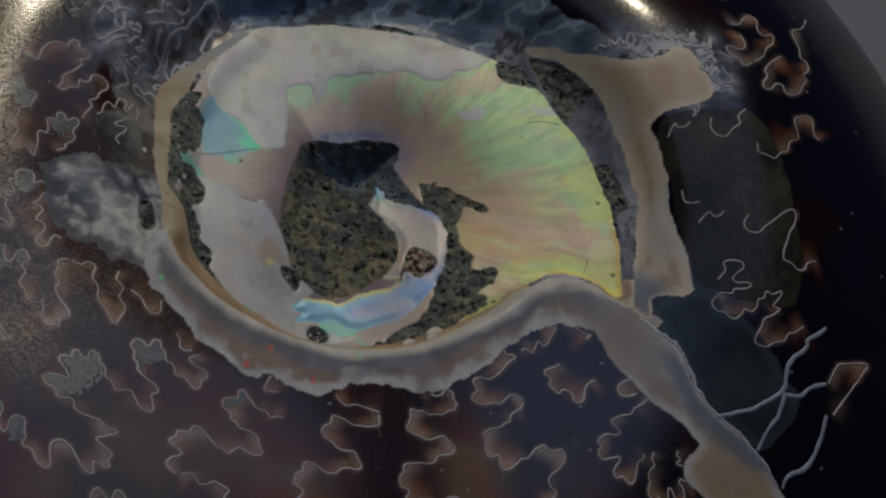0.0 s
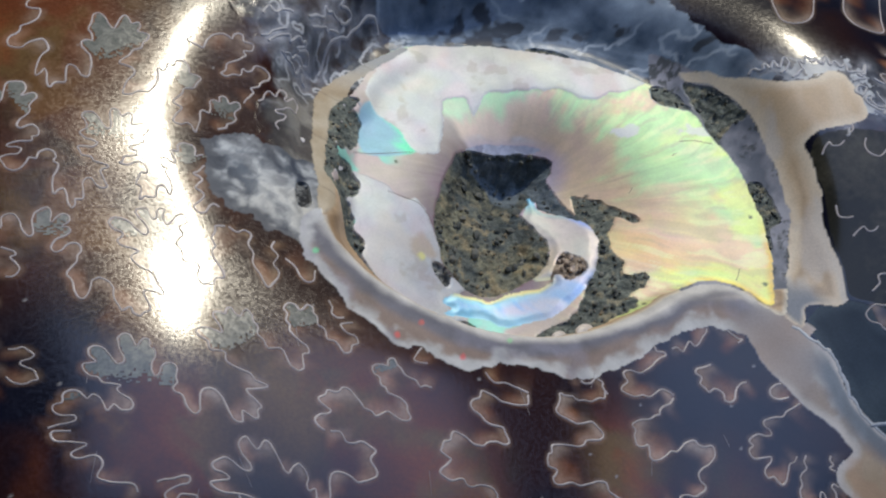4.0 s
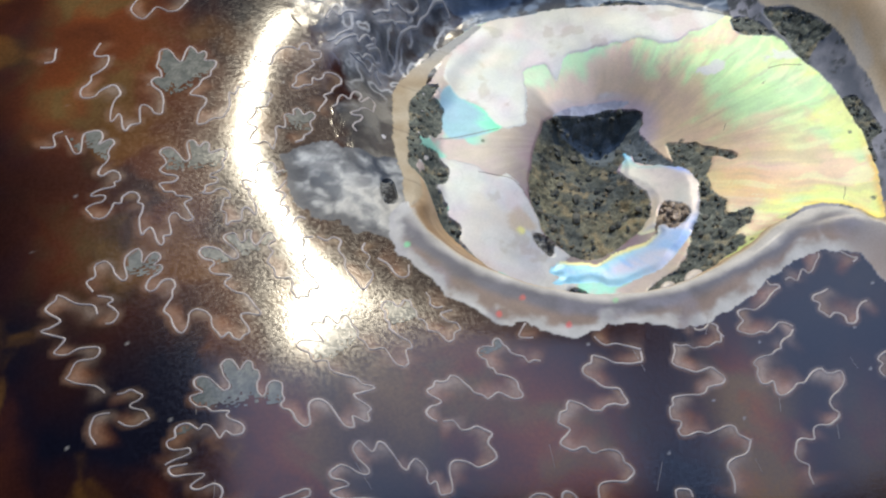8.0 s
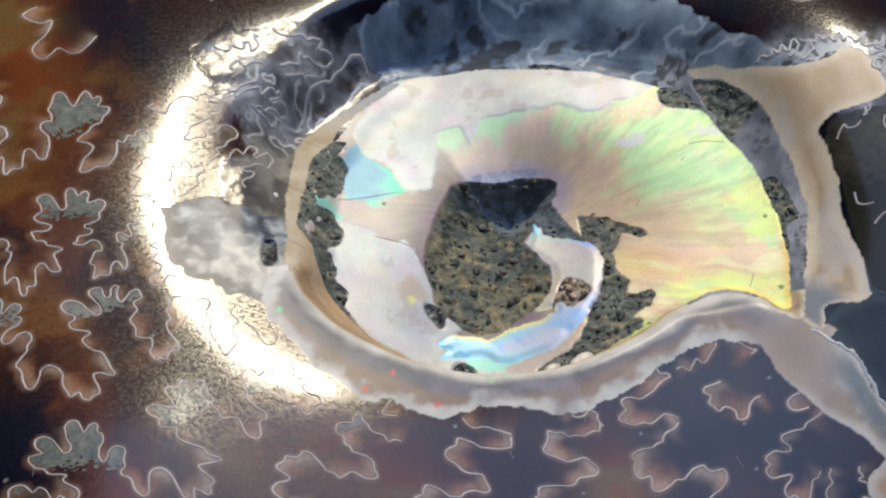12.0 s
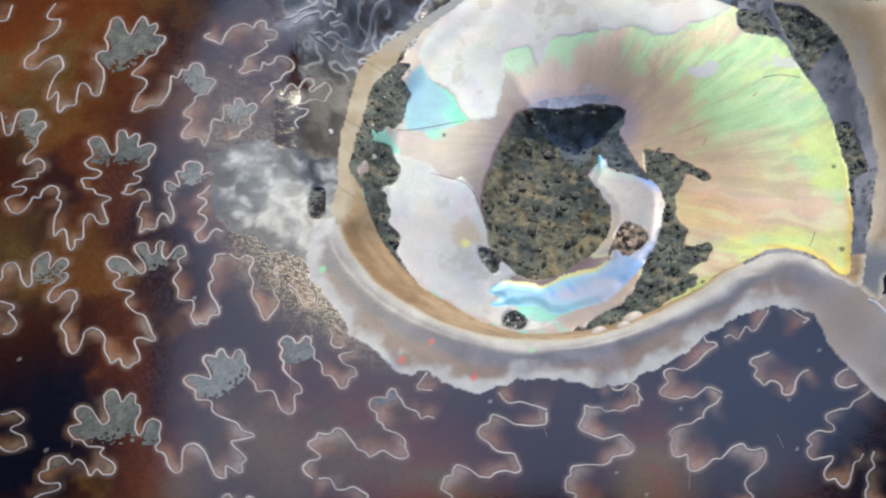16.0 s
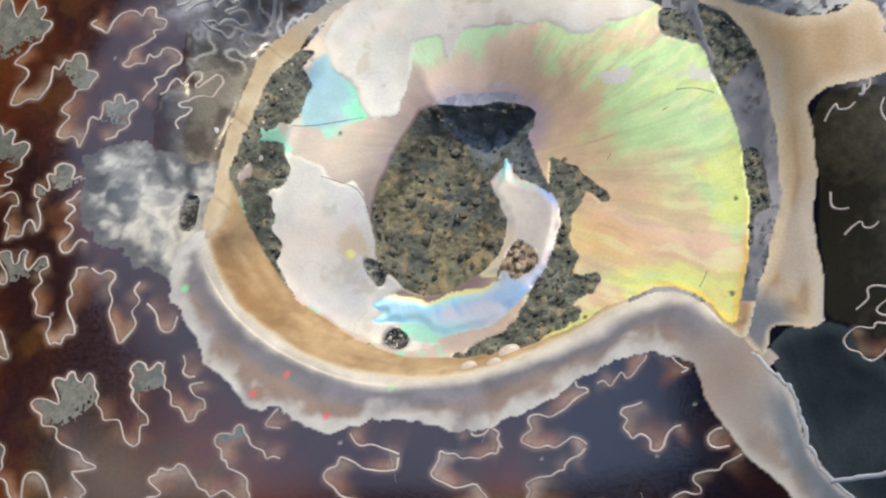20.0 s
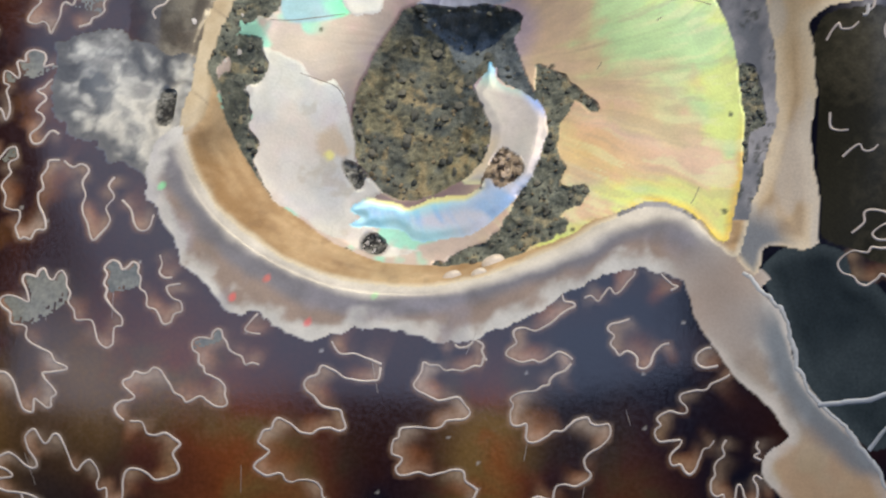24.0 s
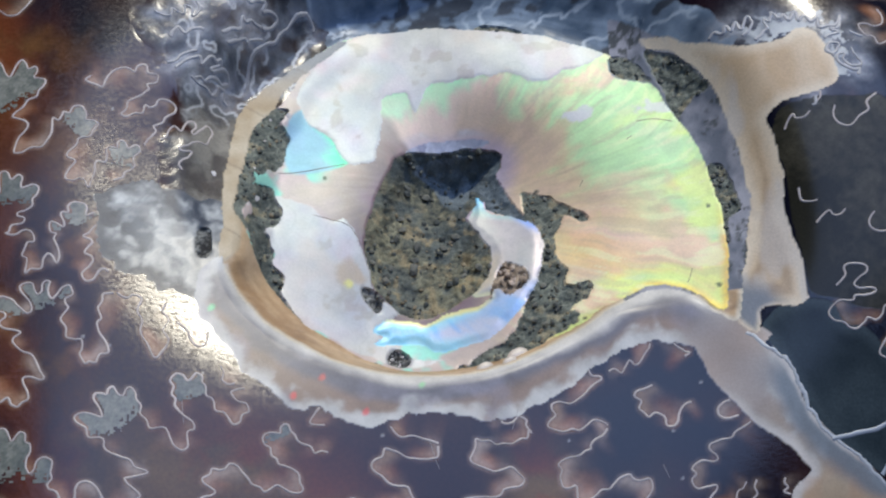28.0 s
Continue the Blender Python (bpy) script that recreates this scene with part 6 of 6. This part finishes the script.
# ---------------------------------------------------------------- loose grains, crystals and beads
def speckled(name, dark, light, rough, coat=0.0):
    """Mineral grains, each with a tone of its own."""
    m, n, l, s = material(name)
    info = n.new("ShaderNodeObjectInfo")
    ramp = n.new("ShaderNodeMix")
    ramp.data_type = 'RGBA'
    ramp.inputs["A"].default_value, ramp.inputs["B"].default_value = (*dark, 1), (*light, 1)
    at = n.new("ShaderNodeNewGeometry")
    mottle = n.new("ShaderNodeTexNoise")
    mottle.inputs["Scale"].default_value = 9000
    l.new(at.outputs["Position"], mottle.inputs["Vector"])
    add = n.new("ShaderNodeMath")
    add.operation = 'MULTIPLY_ADD'
    l.new(mottle.outputs["Fac"], add.inputs[0])
    add.inputs[1].default_value = 0.6
    l.new(info.outputs["Random"], add.inputs[2])
    take = n.new("ShaderNodeMath")
    take.operation = 'SUBTRACT'
    take.use_clamp = True
    l.new(add.outputs[0], take.inputs[0])
    take.inputs[1].default_value = 0.3
    l.new(take.outputs[0], ramp.inputs["Factor"])
    l.new(ramp.outputs["Result"], s.inputs["Base Color"])
    s.inputs["Roughness"].default_value = rough
    s.inputs["Coat Weight"].default_value = coat
    return m


def pebble(name, seed, flat, mat, segments=1):
    """A small angular grain, one centimetre across before it is scaled."""
    rng = random.Random(seed)
    bm = bmesh.new()
    bmesh.ops.create_icosphere(bm, subdivisions=segments, radius=0.5 * CM)
    for v in bm.verts:
        v.co *= rng.uniform(0.65, 1.15) if segments == 1 else rng.uniform(0.97, 1.03)
        v.co.z *= flat
    me = bpy.data.meshes.new(name)
    bm.to_mesh(me)
    bm.free()
    me.materials.append(mat)
    return me


def bits(name, where, count, lo, hi, mat, parent, seed, flat=0.6, sink=0.25):
    """Grains strewn over a part of the plan."""
    rng = random.Random(seed)
    meshes = [pebble(name, seed + k, flat, mat) for k in range(5)]
    js, is_ = np.where(where)
    for k in range(count):
        i = rng.randrange(len(js))
        x, y = X[js[i], is_[i]], Y[js[i], is_[i]]
        size = lo + (hi - lo) * rng.random() ** 2
        ob = new(name, meshes[k % 5])
        z = float(Z[js[i], is_[i]]) + size * flat * (0.5 - sink)
        ob.matrix_world = pose(x * CM, y * CM, (z + TOP) * CM, rng.uniform(-25, 25), rng.uniform(-25, 25), rng.uniform(0, 360)) @ Matrix.Diagonal((size, size * rng.uniform(0.6, 1), size, 1))
        ob.parent = parent
        tagged(ob)


OLIVE_GRAIN = speckled("olive_grain", (0.045, 0.052, 0.046), (0.18, 0.175, 0.135), 0.8)
OCHRE_GRAIN = speckled("ochre_grain", (0.11, 0.09, 0.055), (0.28, 0.22, 0.13), 0.8)
BROWN_GRAIN = speckled("brown_grain", (0.17, 0.12, 0.08), (0.55, 0.43, 0.32), 0.45)
WHITE_GRAIN = speckled("white_grain", (0.45, 0.42, 0.38), (0.75, 0.70, 0.64), 0.5)
bits("grain", kind == 12, 90, 0.02, 0.07, OLIVE_GRAIN, PARTS[12], 11)
bits("grain", (kind == 12) & (Y < 0.35), 45, 0.012, 0.035, OCHRE_GRAIN, PARTS[12], 31)
bits("grain", kind == 22, 30, 0.015, 0.04, OLIVE_GRAIN, PARTS[12], 41)
bits("grain", kind == 13, 80, 0.015, 0.045, OLIVE_GRAIN, PARTS[13], 51)
bits("grain", kind == 13, 40, 0.012, 0.03, OCHRE_GRAIN, PARTS[13], 61)
bits("grain", kind == 14, 60, 0.015, 0.045, OLIVE_GRAIN, PARTS[14], 71)
bits("grain", kind == 14, 16, 0.012, 0.03, OCHRE_GRAIN, PARTS[14], 81)
bits("grain", kind == 18, 40, 0.015, 0.04, OLIVE_GRAIN, PARTS[18], 91)
bits("grain", kind == 19, 40, 0.015, 0.04, OLIVE_GRAIN, PARTS[19], 101)
bits("crystal", d_brown < -0.01, 24, 0.018, 0.05, BROWN_GRAIN, PARTS[17], 111, 0.6)
bits("chip", (d_tan > 0.0) & (d_tan < 0.07) & (d_bowl < 0.1) & (Y > 0.2) & (Y < 0.9) & (X < -0.5), 7, 0.02, 0.05, WHITE_GRAIN, PARTS[26], 121, 0.15)
bits("grain", kind == 15, 12, 0.012, 0.03, WHITE_GRAIN, PARTS[15], 131)
bits("grain", d_spot < 0, 14, 0.012, 0.03, OLIVE_GRAIN, PARTS[16], 141)

# smooth white lumps on the crest of the wall
for x, y, size in [(0.36, -0.58, 0.075), (0.18, -0.67, 0.06), (0.30, -0.65, 0.05)]:
    bead = pebble("bead", 7, 0.35, LINE, 3)
    coloured(bead, np.tile((0.58, 0.50, 0.40), (len(bead.vertices), 1)))
    bead.shade_smooth()
    ob = new("bead", bead)
    ob.matrix_world = pose(x * CM, y * CM, (float(height(np.array([x]), np.array([y]))[0]) + TOP) * CM, 0, 0, 25) @ Matrix.Diagonal((size * 1.5, size, size, 1))
    ob.parent = PARTS[1]
    tagged(ob)

# fine scratches in the polish
rng = random.Random(5)
for k in range(14):
    x, y, a = rng.uniform(-2.3, 1.2), rng.uniform(-1.9, -0.9), rng.uniform(1.2, 2.0)
    run = np.linspace(-0.5, 0.5, 9) * rng.uniform(0.06, 0.16)
    line = np.stack([x + run * math.cos(a) + 0.02 * run ** 2, y + run * math.sin(a)], -1)
    ribbon("scratch", line, 0.004, 0.0006, (0.30, 0.27, 0.25), LINE, parent=shell_part)
